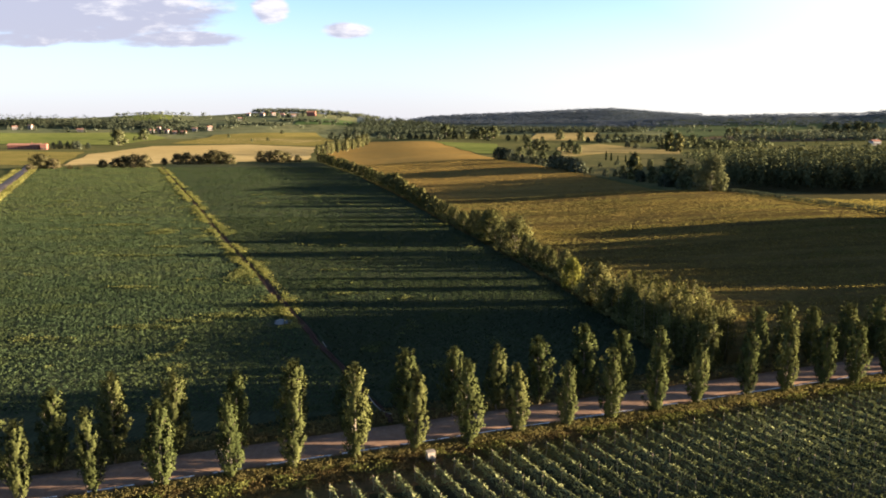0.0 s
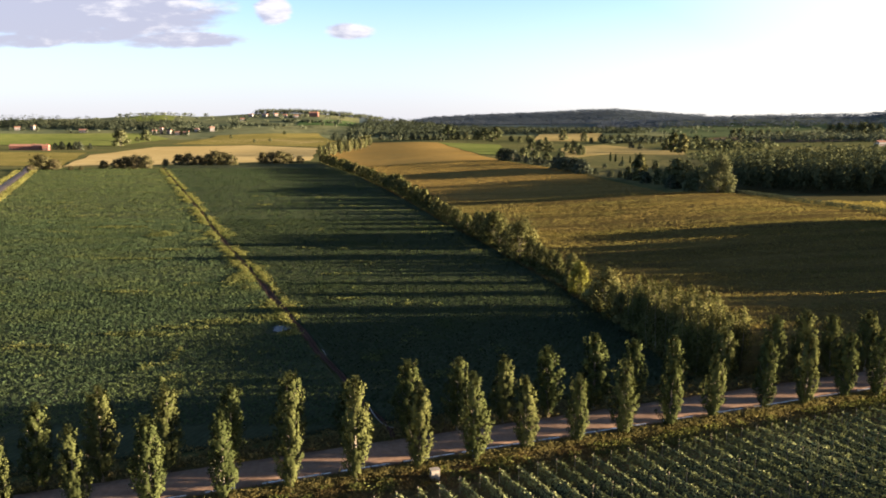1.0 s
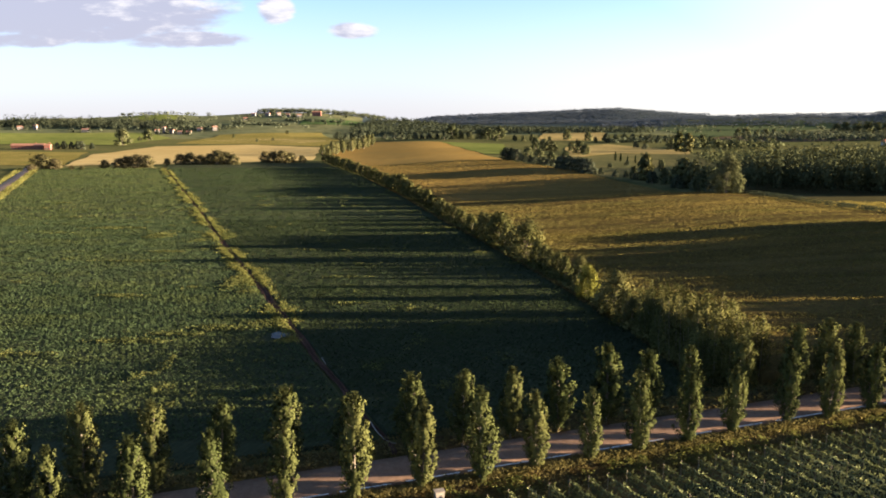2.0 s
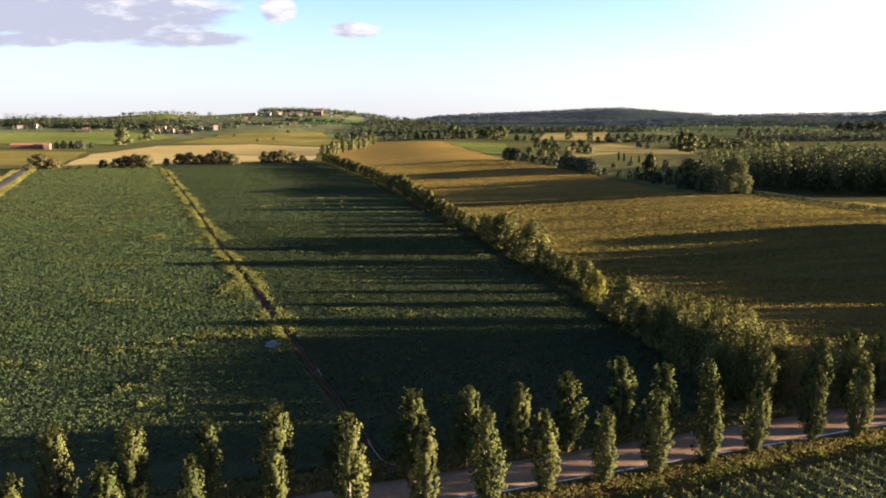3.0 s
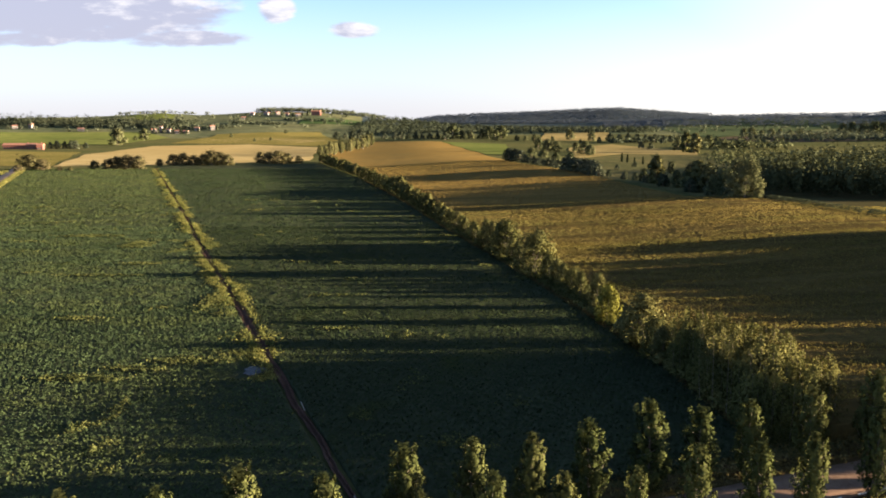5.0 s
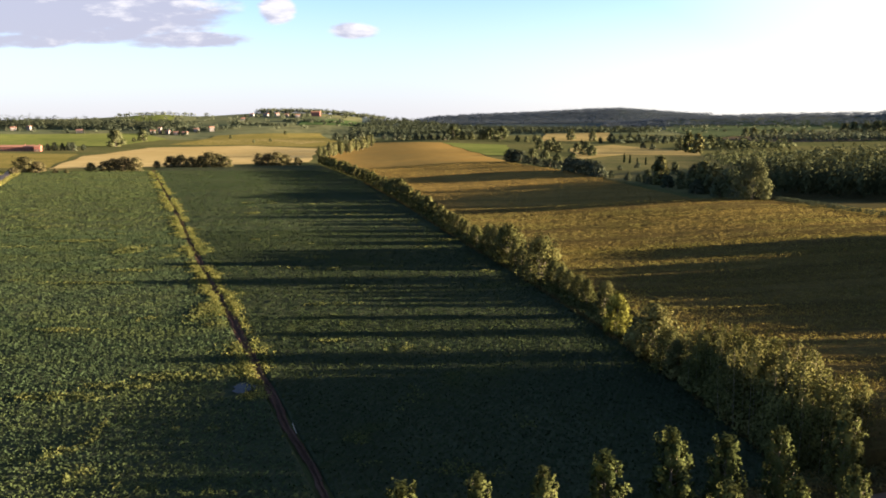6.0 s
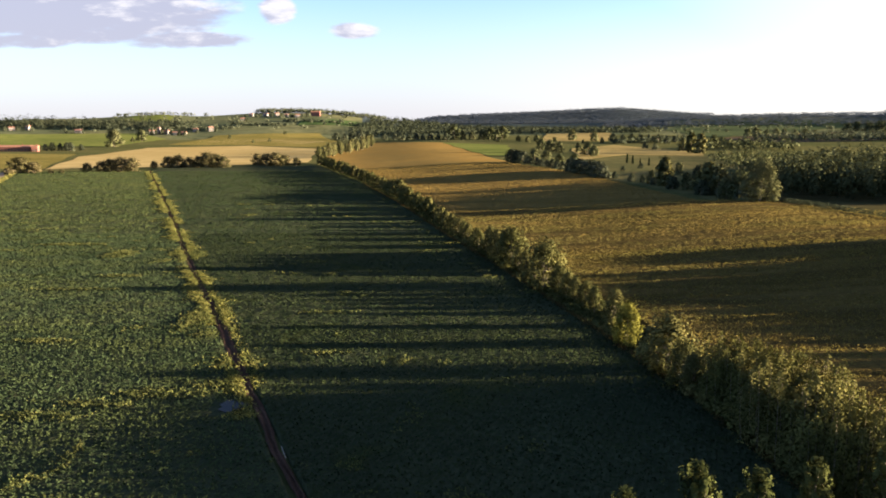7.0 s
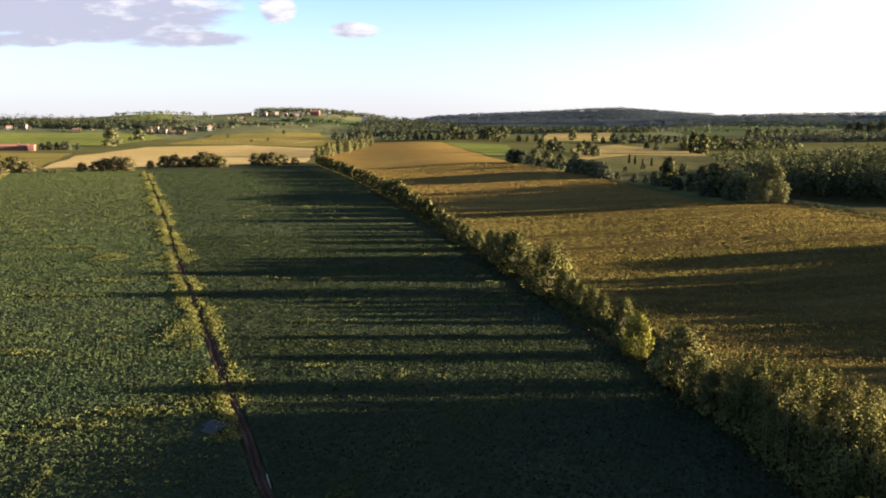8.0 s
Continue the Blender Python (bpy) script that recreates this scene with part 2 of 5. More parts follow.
# the ground's tones, by zone
Z = {
    "grass": ground_mat("rough_grass", (0.078, 0.08, 0.03), (0.11, 0.1, 0.038), (0.055, 0.058, 0.023), 0.01, 0.3, 0.4),
    "scrub": ground_mat("scrub_ground", (0.085, 0.082, 0.034), (0.13, 0.11, 0.046), (0.055, 0.058, 0.025), 0.03, 0.25, 0.6),
    "verge": ground_mat("verge_ground", (0.072, 0.057, 0.021), (0.108, 0.066, 0.03), (0.042, 0.036, 0.015), 0.12, 1.5, patch=(0.132, 0.072, 0.033)),
    "straw": ground_mat("straw_field", (0.36, 0.26, 0.105), (0.43, 0.32, 0.14), (0.3, 0.215, 0.085), 0.006, 0.05, 0.25, streak=(0.31, 0.225, 0.085)),
    "green": ground_mat("green_field", (0.12, 0.135, 0.034), (0.16, 0.165, 0.045), (0.09, 0.11, 0.028), 0.006, 0.06, 0.25),
    "yellow": ground_mat("yellow_field", (0.17, 0.135, 0.036), (0.22, 0.17, 0.05), (0.11, 0.1, 0.03), 0.02, 0.3, 0.5, patch=(0.1, 0.1, 0.03)),
    # corn: the streak tone puts drifts of shading into the field's colour
    "corn": ground_mat("ripe_field", (0.26, 0.155, 0.042), (0.3, 0.182, 0.05), (0.22, 0.132, 0.036), 0.008, 0.1, 0.3, streak=(0.22, 0.15, 0.05)),
    # stubble: ground darkened, deeper shade between the straws put into its colour
    "stubble": ground_mat("shaded_stubble_ground", (0.15, 0.098, 0.033), (0.18, 0.118, 0.04), (0.11, 0.074, 0.026), 0.02, 0.5, 0.4, streak=(0.1, 0.072, 0.025)),
    "hill": ground_mat("hill_green", (0.095, 0.105, 0.055), (0.14, 0.135, 0.066), (0.065, 0.075, 0.034), 0.006, 0.05, 0.25, patch=(0.03, 0.038, 0.018)),
    "tan": ground_mat("dry_grass_field", (0.25, 0.185, 0.07), (0.3, 0.22, 0.085), (0.18, 0.14, 0.055), 0.008, 0.08, 0.25, patch=(0.085, 0.09, 0.035)),
    "lawn": ground_mat("hill_lawn", (0.05, 0.08, 0.028), (0.07, 0.1, 0.034), (0.042, 0.065, 0.024), 0.006, 0.05, 0.25),
    "vines": ground_mat("hill_vineyard", (0.065, 0.082, 0.038), (0.08, 0.098, 0.044), (0.05, 0.064, 0.03), 0.006, 0.05, 0.25, row=(30, 5.0, 0.4)),
    "wood": ground_mat("wood_floor", (0.06, 0.052, 0.023), (0.085, 0.07, 0.032), (0.045, 0.04, 0.018), 0.02, 0.1, 0.5),
    # wooded: bluish tone carries the distance haze in the ground colour
    "wooded": ground_mat("hazed_wooded_slope", (0.04, 0.054, 0.056), (0.055, 0.07, 0.07), (0.03, 0.042, 0.044), 0.004, 0.02, 1.0),
    "plough": ground_mat("bare_field", (0.09, 0.066, 0.042), (0.12, 0.088, 0.056), (0.065, 0.048, 0.03), 0.008, 0.08, 0.3),
    "soy": ground_mat("soy_canopy", (0.04, 0.045, 0.025), (0.046, 0.052, 0.028), (0.029, 0.034, 0.019), 0.015, 0.9, 0.7, row=(ROW_TURN, 0.75, 0.22), patch=(0.042, 0.048, 0.014)),
    # maize sheet darkened: shade between the plants is put into its colour
    "corn_top": ground_mat("shaded_corn_canopy", (0.09, 0.062, 0.022), (0.11, 0.076, 0.026), (0.055, 0.04, 0.015), 0.03, 0.8, 0.5, row=(74, 0.95, 0.25), patch=(0.06, 0.05, 0.018), streak=(0.048, 0.036, 0.014)),
    "vineyard": ground_mat("vineyard_soil", (0.03, 0.03, 0.015), (0.054, 0.045, 0.024), (0.021, 0.021, 0.0108), 0.1, 1.5),
}
# ---------------------------------------------------------------- mesh tools
RNG = np.random.default_rng(7)


def mesh_from(name, verts, faces, mats, index=None, smooth_faces=False):
    """A mesh from an array of points and an array of quads or triangles."""
    verts, faces = np.asarray(verts, np.float32), np.asarray(faces, np.int32)
    k = faces.shape[1]
    me = bpy.data.meshes.new(name)
    me.vertices.add(len(verts))
    me.vertices.foreach_set("co", verts.ravel())
    me.loops.add(faces.size)
    me.loops.foreach_set("vertex_index", faces.ravel())
    me.polygons.add(len(faces))
    me.polygons.foreach_set("loop_start", np.arange(0, faces.size, k, dtype=np.int32))
    for m in mats:
        me.materials.append(m)
    if index is not None:
        me.polygons.foreach_set("material_index", np.asarray(index, np.int32))
    if smooth_faces:
        me.polygons.foreach_set("use_smooth", np.ones(len(faces), bool))
    me.update(calc_edges=True)
    return me


def part(name, data, parent=None, label=""):
    ob = new(name, data)
    if parent is not None:
        ob.parent = parent
    return tagged(ob, label)


def from_bm(name, bm, material, smooth_faces=False):
    me = bpy.data.meshes.new(name)
    bm.to_mesh(me)
    bm.free()
    me.materials.append(material)
    if smooth_faces:
        me.polygons.foreach_set("use_smooth", np.ones(len(me.polygons), bool))
    return me


def unit(v):
    return v / np.maximum(np.linalg.norm(v, axis=-1, keepdims=True), 1e-9)


def leaves(centres, size, rng, facing=None, spread=1.0, slim=0.62, sway=0.65):
    """Pointed leaves round the centres: the points, four to a leaf, and the way each point's surface looks.
    facing: the way that the blades look, loosened by spread; sway: how far the surface follows the crown rather than the blade."""
    n = len(centres)
    size = np.broadcast_to(size, n)[:, None] * rng.uniform(0.65, 1.35, (n, 1))
    normal = rng.normal(size=(n, 3)) * spread
    facing = np.broadcast_to((0.0, 0.0, 1.0) if facing is None else facing, (n, 3))
    normal = unit(normal + facing)
    normal = normal * np.where((normal * facing).sum(1, keepdims=True) < 0, -1, 1)
    along = unit(np.cross(normal, rng.normal(size=(n, 3))))
    across = np.cross(normal, along)
    fold = normal * size * 0.12
    a = centres - along * size * 0.5
    b = centres + across * size * slim * 0.5 + fold
    c = centres + along * size * 0.5
    d = centres - across * size * slim * 0.5 + fold
    look_way = unit(unit(facing) * sway + normal * (1 - sway))
    return np.stack([a, d, c, b], 1).reshape(-1, 3), np.repeat(look_way, 4, 0)


def leaf_mesh(name, made, mats, index=None):
    points, ways = made
    me = mesh_from(name, points, np.arange(len(points)).reshape(-1, 4), mats, index, True)
    me.normals_split_custom_set_from_vertices(ways.tolist())
    return me


def tube(path, radii, sides=7):
    """Verts and quads of a tapered tube along a path."""
    path = np.asarray(path, float)
    rings, faces = [], []
    for i, p in enumerate(path):
        t = unit(path[min(i + 1, len(path) - 1)] - path[max(i - 1, 0)])
        u = unit(np.cross(t, (0.31, 0.95, 0.05)))
        w = np.cross(t, u)
        a = np.linspace(0, 2 * math.pi, sides, endpoint=False)
        rings.append(p + radii[i] * (np.cos(a)[:, None] * u + np.sin(a)[:, None] * w))
    for i in range(len(path) - 1):
        for j in range(sides):
            k = (j + 1) % sides
            faces.append((i * sides + j, i * sides + k, (i + 1) * sides + k, (i + 1) * sides + j))
    return np.concatenate(rings), np.array(faces)


def tubes(list_of):
    vs, fs, n = [], [], 0
    for v, f in list_of:
        vs.append(v)
        fs.append(f + n)
        n += len(v)
    return np.concatenate(vs), np.concatenate(fs)


def inside(px, py, poly):
    """Which points lie inside a polygon."""
    hit = np.zeros(np.shape(px), bool)
    for (x1, y1), (x2, y2) in zip(poly, poly[1:] + poly[:1]):
        cross = (y1 > py) != (y2 > py)
        hit ^= cross & (px < (x2 - x1) * (py - y1) / ((y2 - y1) or 1e-9) + x1)
    return hit


def grid_faces(rows, cols):
    i, j = np.meshgrid(np.arange(rows - 1), np.arange(cols - 1), indexing="ij")
    k = (i * cols + j).ravel()
    return np.stack([k, k + 1, k + cols + 1, k + cols], 1)


def lumps(x, y, s):
    """Soft relief without texture, about -1 to 1."""
    return (np.sin(x * 1.7 / s + 2.1 * np.sin(y * 0.9 / s)) * np.sin(y * 1.3 / s + 1.7 * np.sin(x * 1.1 / s)) + 0.5 * np.sin(x * 3.9 / s + y * 2.7 / s) * np.sin(y * 4.3 / s - x * 1.9 / s)) / 1.3
# ---------------------------------------------------------------- terrain
HEDGE_Y = (-60, 60, 114, 142, 189, 242, 331, 425, 589, 760, 1100)
HEDGE_X = (52, 38, 33, 27.6, 17.3, 4.2, -15.5, -39.8, -91.5, -112, -120)


def hedge_x(y):
    return np.interp(y, HEDGE_Y, HEDGE_X)


def smooth(a, b, v):
    t = np.clip((v - a) / (b - a), 0, 1)
    return t * t * (3 - 2 * t)


# ridges: bearing (tangent from +y) against height, and the distance of the crest
RIDGES = (
    (1750, (-0.75, -0.59, -0.47, -0.417, -0.364, -0.317, -0.256, -0.218, -0.157, -0.119, -0.08, -0.034, 0.03),
     (37, 33, 34.5, 38.5, 41, 38.5, 44, 46.5, 46.5, 41, 31, 23, 12)),
    (4200, (-0.09, -0.034, -0.004, 0.065, 0.142, 0.241, 0.295, 0.333, 0.41, 0.615, 0.9),
     (8, 12, 34, 47, 60, 76, 60, 47, 38, 34, 34)),
    (2500, (0.1, 0.257, 0.333, 0.41, 0.525, 0.58, 0.615, 0.75, 0.9),
     (8, 19, 33, 38, 40, 42, 50, 58, 50)),
)


def terrain(x, y):
    """The ground's height; x and y may be arrays."""
    x, y = np.asarray(x, float), np.asarray(y, float)
    r, side = np.hypot(x, y), x - hedge_x(y) - 6
    z = 4.5 * smooth(0, 110, side) * smooth(95, 180, y) * (1 - 0.22 * smooth(270, 320, y) * (1 - smooth(400, 450, y)))
    z = z + 5 * smooth(800, 1400, r)
    bearing = np.where(y > 1, x / np.maximum(y, 1), np.sign(x) * 9)
    ahead = smooth(-50, 300, y)
    for crest, at, heights in RIDGES:
        top = np.interp(bearing, at, heights) * ahead
        up = smooth(crest * 0.62, crest, r) - 0.35 * smooth(crest, crest * 1.25, r)
        z = np.maximum(z, top * up)
    far = smooth(700, 1500, r)
    z = z + far * (1.3 * np.sin(x * 0.011 + 1.7) * np.sin(y * 0.009) + 0.8 * np.sin(x * 0.023 + y * 0.017))
    return z
# ---------------------------------------------------------------- the ground, one sheet to the horizon
ROAD_MID, ROAD_SLOPE, ROAD_HALF = 71.0, 0.335, 2.75
ROAD_COS = 1 / math.hypot(1, ROAD_SLOPE)


def road_y(x):
    """The road's middle line."""
    return ROAD_MID + ROAD_SLOPE * x


TRACK_Y = (60, 75, 105, 149, 194, 300, 510, 530)
TRACK_X = (1.5, -4.0, -16.8, -35.0, -54.4, -97.6, -185.7, -194)


def track_x(y):
    return np.interp(y, TRACK_Y, TRACK_X)


def lane_x(y):
    """The farm lane along the field's far side."""
    return np.interp(y, (60, 289, 489, 620), (-72, -180, -269, -330))


ZONES = (
    ("wood", [(112, 292), (142, 266), (175, 256), (420, 300), (700, 620), (520, 760), (260, 560), (150, 400)]),
    ("straw", [(-271, 542), (-328, 714), (-336, 895), (-235, 954), (-135, 872), (-102, 614), (-153, 583), (-208, 562)]),
    ("green", [(-568, 911), (-724, 1166), (-477, 1228), (-399, 1135), (-393, 920), (-487, 941)]),
    ("yellow", [(-349, 556), (-484, 774), (-356, 763), (-273, 542)]),
    ("yellow", [(-341, 970), (-350, 1203), (-196, 1267), (-140, 1062), (-140, 901), (-238, 970)]),
    ("green", [(6, 920), (77, 855), (62, 616), (40, 626)]),
    ("tan", [(126, 956), (176, 1238), (277, 1224), (210, 955)]),
    ("tan", [(130, 759), (195, 854), (229, 678), (210, 614), (156, 635), (103, 562)]),
    ("lawn", [(-256, 1386), (-259, 1464), (-209, 1505), (-117, 1494), (-132, 1404)]),
    ("green", [(-609, 1433), (-608, 1560), (-536, 1560), (-496, 1417)]),
    ("vines", [(444, 1505), (730, 1971), (1009, 1927), (953, 1741), (480, 1167), (363, 1014)]),
    ("plough", [(363, 1000), (480, 1150), (800, 1400), (760, 1150), (500, 900), (400, 900)]),
    ("corn", [(-66, 530), (-84, 585), (-108, 720), (-88, 1009), (5, 920), (39, 616), (49, 530)]),
    ("yellow", [(122, 287), (142, 266), (178, 254), (230, 215), (146, 190), (142, 217), (130, 247)]),
    ("scrub", [(85, 424), (105, 300), (120, 296), (150, 372), (330, 480), (300, 690), (232, 660), (212, 606), (156, 625), (110, 560), (60, 536)]),
    ("straw", [(-330, 1000), (-260, 990), (-180, 1000), (-150, 1060), (-240, 1110), (-340, 1090)]),
)


def make_ground():
    front = np.radians(np.arange(-42, 42.01, 0.3))
    back = np.radians(np.arange(46, 318, 4.0))
    ang = np.concatenate([front, back])
    rad = np.geomspace(14, 4900, 270)
    a, r = np.meshgrid(ang, rad)
    x, y = r * np.sin(a), r * np.cos(a)
    z = terrain(x, y)
    x, y, z = x.ravel(), y.ravel(), z.ravel()
    n = len(ang)
    i, j = np.meshgrid(np.arange(len(rad) - 1), np.arange(n), indexing="ij")
    k, k2 = i * n + j, i * n + (j + 1) % n
    faces = np.stack([k, k + n, k2 + n, k2], -1).reshape(-1, 4)
    verts = np.stack([x, y, z], 1)
    names = ["grass", "wooded", "hill", "verge", "vineyard"]
    cx, cy = verts[faces, 0].mean(1), verts[faces, 1].mean(1)
    rr, bear = np.hypot(cx, cy), cx / np.maximum(cy, 1)
    idx = np.zeros(len(faces), int)
    idx[rr > 1180] = names.index("hill")
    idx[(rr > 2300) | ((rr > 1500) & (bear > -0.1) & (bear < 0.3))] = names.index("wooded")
    off = (cy - road_y(cx)) * ROAD_COS
    idx[(rr < 160) & (off < 6)] = names.index("verge")
    idx[(rr < 160) & (off < -12)] = names.index("vineyard")
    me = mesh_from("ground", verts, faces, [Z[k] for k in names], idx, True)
    tagged(new("ground", me), "rolling farmland with stubble, grass and wooded slopes", "ground", kind="structure")
    disc = bmesh.new()
    bmesh.ops.create_circle(disc, cap_ends=True, radius=14.4, segments=48, matrix=Matrix.Translation((0, 0, -0.02)))
    tagged(new("ground_middle", from_bm("ground_middle", disc, Z["vineyard"])), "bare vineyard soil between the rows", "ground", kind="structure")


make_ground()


def field(zone, poly, label):
    """One field draped over the ground, a hand above it."""
    bm = bmesh.new()
    bm.faces.new([bm.verts.new((x, y, 0)) for x, y in poly])
    bmesh.ops.triangulate(bm, faces=bm.faces[:])
    for _ in range(4):
        bmesh.ops.subdivide_edges(bm, edges=bm.edges[:], cuts=1, use_grid_fill=True)
    for v in bm.verts:
        if not v.is_boundary or len(v.link_edges) > 3:
            v.co.x += 1.2 * math.sin(v.co.y * 0.06)
        v.co.z = float(terrain(v.co.x, v.co.y)) + (0.25 if math.hypot(v.co.x, v.co.y) < 1150 else 0.6)
    tagged(new("field", from_bm("field", bm, Z[zone], True)), label, "field", kind="structure")


FIELD_LABELS = {"wood": "dark shaded ground under the plantation", "straw": "golden stubble field after harvest", "green": "bright green meadow", "yellow": "yellowing hay field",
                "lawn": "green hillside meadow", "tan": "dry grass field with green patches", "scrub": "rough olive scrubland behind the maize", "vines": "green vineyard on the rising ground", "plough": "bare brown ploughed field", "corn": "ripe golden crop field"}
for zone, poly in ZONES:
    field(zone, poly, FIELD_LABELS[zone])


def strip(name, xs, lo, hi, z, material, label, category, thick=0.12, cross=4):
    """A ribbon of surfacing along the road's line: lo and hi are offsets from its middle."""
    rows = []
    for k in range(cross + 1):
        off = lo + (hi - lo) * k / cross
        crown = z - 0.05 * abs(2 * k / cross - 1)
        rows.append(np.stack([xs - ROAD_SLOPE * ROAD_COS * off, road_y(xs) + off * ROAD_COS, terrain(xs, road_y(xs)) + crown], 1))
    low0, low1 = rows[0] - (0, 0, thick), rows[-1] - (0, 0, thick)
    verts = np.concatenate([low0, *rows, low1])
    me = mesh_from(name, verts, grid_faces(cross + 3, len(xs)), [material])
    return tagged(new(name, me), label, category, kind="structure")


strip("road", np.arange(-140.0, 200.1, 2.0), -ROAD_HALF, ROAD_HALF, 0.16, M["asphalt"], "narrow worn asphalt country road between poplars", "road")


def edge_line():
    """Worn white edge marking, in stretches."""
    rng = np.random.default_rng(3)
    verts, faces = [], []
    x = -120.0
    while x < 180:
        w = rng.uniform(2.2, 6.5)
        for k in range(int(w) + 1):
            x0, x1 = x + k * w / (int(w) + 1), x + (k + 1) * w / (int(w) + 1)
            b = len(verts)
            for xx, off in ((x0, -2.62), (x1, -2.62), (x1, -2.42 + rng.uniform(-0.03, 0.03)), (x0, -2.42)):
                verts.append((xx - ROAD_SLOPE * ROAD_COS * off, road_y(xx) + off * ROAD_COS, 0.126))
            faces.append((b, b + 1, b + 2, b + 3))
        x += w + rng.uniform(0.3, 3.0)
    tagged(new("road_line", mesh_from("road_line", verts, faces, [M["paint"]])), "worn white edge line on the asphalt", "road marking", kind="structure")


edge_line()

lane_y = np.arange(62.0, 600.0, 6.0)
lane = np.concatenate([np.stack([lane_x(lane_y) + o, lane_y, terrain(lane_x(lane_y) + o, lane_y) + h], 1) for o, h in ((-3.6, -0.1), (-3.4, 0.14), (0, 0.2), (3.4, 0.14), (3.6, -0.1))])
tagged(new("farm_lane", mesh_from("farm_lane", lane, grid_faces(5, len(lane_y)), [M["gravel"]])), "pale gravel farm lane beside the green field", "road", kind="structure")


# ---------------------------------------------------------------- crops
def near_edge(x):
    return road_y(x) + 7.5


def canopy(name, left, right, y0, y1, height, material, label, rough, cols, rows, swell=0.0, edge=near_edge):
    """A closed crop canopy between two side lines, with relief and sides that reach the soil."""
    v = np.concatenate([[0], 0.0006 + 0.9994 * np.linspace(0, 1, rows - 1) ** 1.6])
    u = np.concatenate([[0, 0.003], np.linspace(0.008, 0.992, cols - 4), [0.997, 1]])
    uu, vv = np.meshgrid(u, v)
    y = y0 + (y1 - y0) * vv
    for _ in range(4):
        x = left(y) + (right(y) - left(y)) * uu
        y = edge(x) + (y1 - edge(x)) * vv
    z = terrain(x, y) + height + rough * lumps(x, y, 1.9) + rough * 0.8 * lumps(x + 40, y, 7.0) + swell * (lumps(x * 0.05 + 9, y, 4.2) + 0.6 * lumps(x * 0.06, y, 1.9))
    z[0], z[-1], z[:, 0], z[:, -1] = [terrain(a, b) - 0.1 for a, b in ((x[0], y[0]), (x[-1], y[-1]), (x[:, 0], y[:, 0]), (x[:, -1], y[:, -1]))]
    me = mesh_from(name, np.stack([x, y, z], -1).reshape(-1, 3), grid_faces(rows, cols), [material], smooth_faces=True)
    return tagged(new(name, me), label, "crop", kind="stuff")


canopy("soy_field", lambda y: lane_x(y) + 7, lambda y: track_x(y) - 0.75, 78, 516, 0.42, Z["soy"], "dense green soybean field with paler weedy patches", 0.1, 110, 240)
canopy("soy_field", lambda y: track_x(y) + 0.75, lambda y: hedge_x(y) + 0.6, 80, 572, 0.42, Z["soy"], "dark green soybean field beside a hedgerow", 0.1, 110, 240)
CORN_R = lambda y: np.interp(y, (90, 188, 217, 247, 285, 297, 420, 532), (175, 140, 138, 126, 116, 101, 82, 48))
canopy("corn_field", lambda y: hedge_x(y) + 8, CORN_R, 100, 292, 1.7, Z["corn_top"], "ripe golden maize field, uneven and dry", 0.07, 150, 260, 0.2)
canopy("stubble_field", lambda y: hedge_x(y) + 8, CORN_R, 293, 532, 0.3, Z["stubble"], "orange-gold stubble field behind the maize", 0.05, 60, 110, 0.05, lambda x: 293.5 + 0 * x)


def crop_tufts(name, spots, size, lift, material, label, seed, facing=(0, 0, 1.0), each=5, spread=0.7, reach=0.28, slim=0.7, tilt=0.34, sway=0.5, heights=(0.55, 1.2)):
    """Plants over a field: a few leaves round each spot."""
    rng = np.random.default_rng(seed)
    x, y = np.repeat(spots[:, 0], each), np.repeat(spots[:, 1], each)
    n = len(x)
    x, y = x + rng.normal(0, reach, n), y + rng.normal(0, reach, n)
    z = terrain(x, y) + lift * rng.uniform(*heights, n)
    plant = np.repeat(unit(rng.normal(size=(len(spots), 3)) * (tilt, tilt, 0.6 * tilt) + np.array(facing) + (0, 0, 0.2)), each, 0)
    made = leaves(np.stack([x, y, z], 1), size, rng, plant, spread, slim, sway)
    return tagged(new(name, leaf_mesh(name, made, [material])), label, "crop", kind="stuff")


def row_spots(rng, y0, y1, x0, x1, gap, step, turn, keep, loose=0.1):
    """Spots along drilled rows, kept where keep(x, y) holds."""
    c, s = math.cos(radians(turn)), math.sin(radians(turn))
    span = math.hypot(x1 - x0, y1 - y0)
    a, b = np.meshgrid(np.arange(-span, span, gap), np.arange(-span, span, step))
    a, b = a.ravel() + rng.normal(0, gap * loose, a.size), b.ravel() + rng.uniform(-0.5, 0.5, a.size) * step
    x, y = (x0 + x1) / 2 + a * c - b * s, (y0 + y1) / 2 + a * s + b * c
    ok = (x > x0) & (x < x1) & (y > y0) & (y < y1)
    x, y = x[ok], y[ok]
    ok = keep(x, y)
    return np.stack([x[ok], y[ok]], 1)


def soy_west(x, y):
    return (x > lane_x(y) + 7) & (x < track_x(y) - 1.0) & (y > near_edge(x) - 0.3) & (np.abs(x) < 0.68 * (y + 6) + 4) & (np.hypot((x + 23.8) / 2.3, (y - 114.2) / 2.8) > 1)


def soy_east(x, y):
    return (x > track_x(y) + 1.0) & (x < hedge_x(y) + 0.4) & (y > near_edge(x) - 0.3)


def in_soy(x, y):
    return soy_west(x, y) | soy_east(x, y)


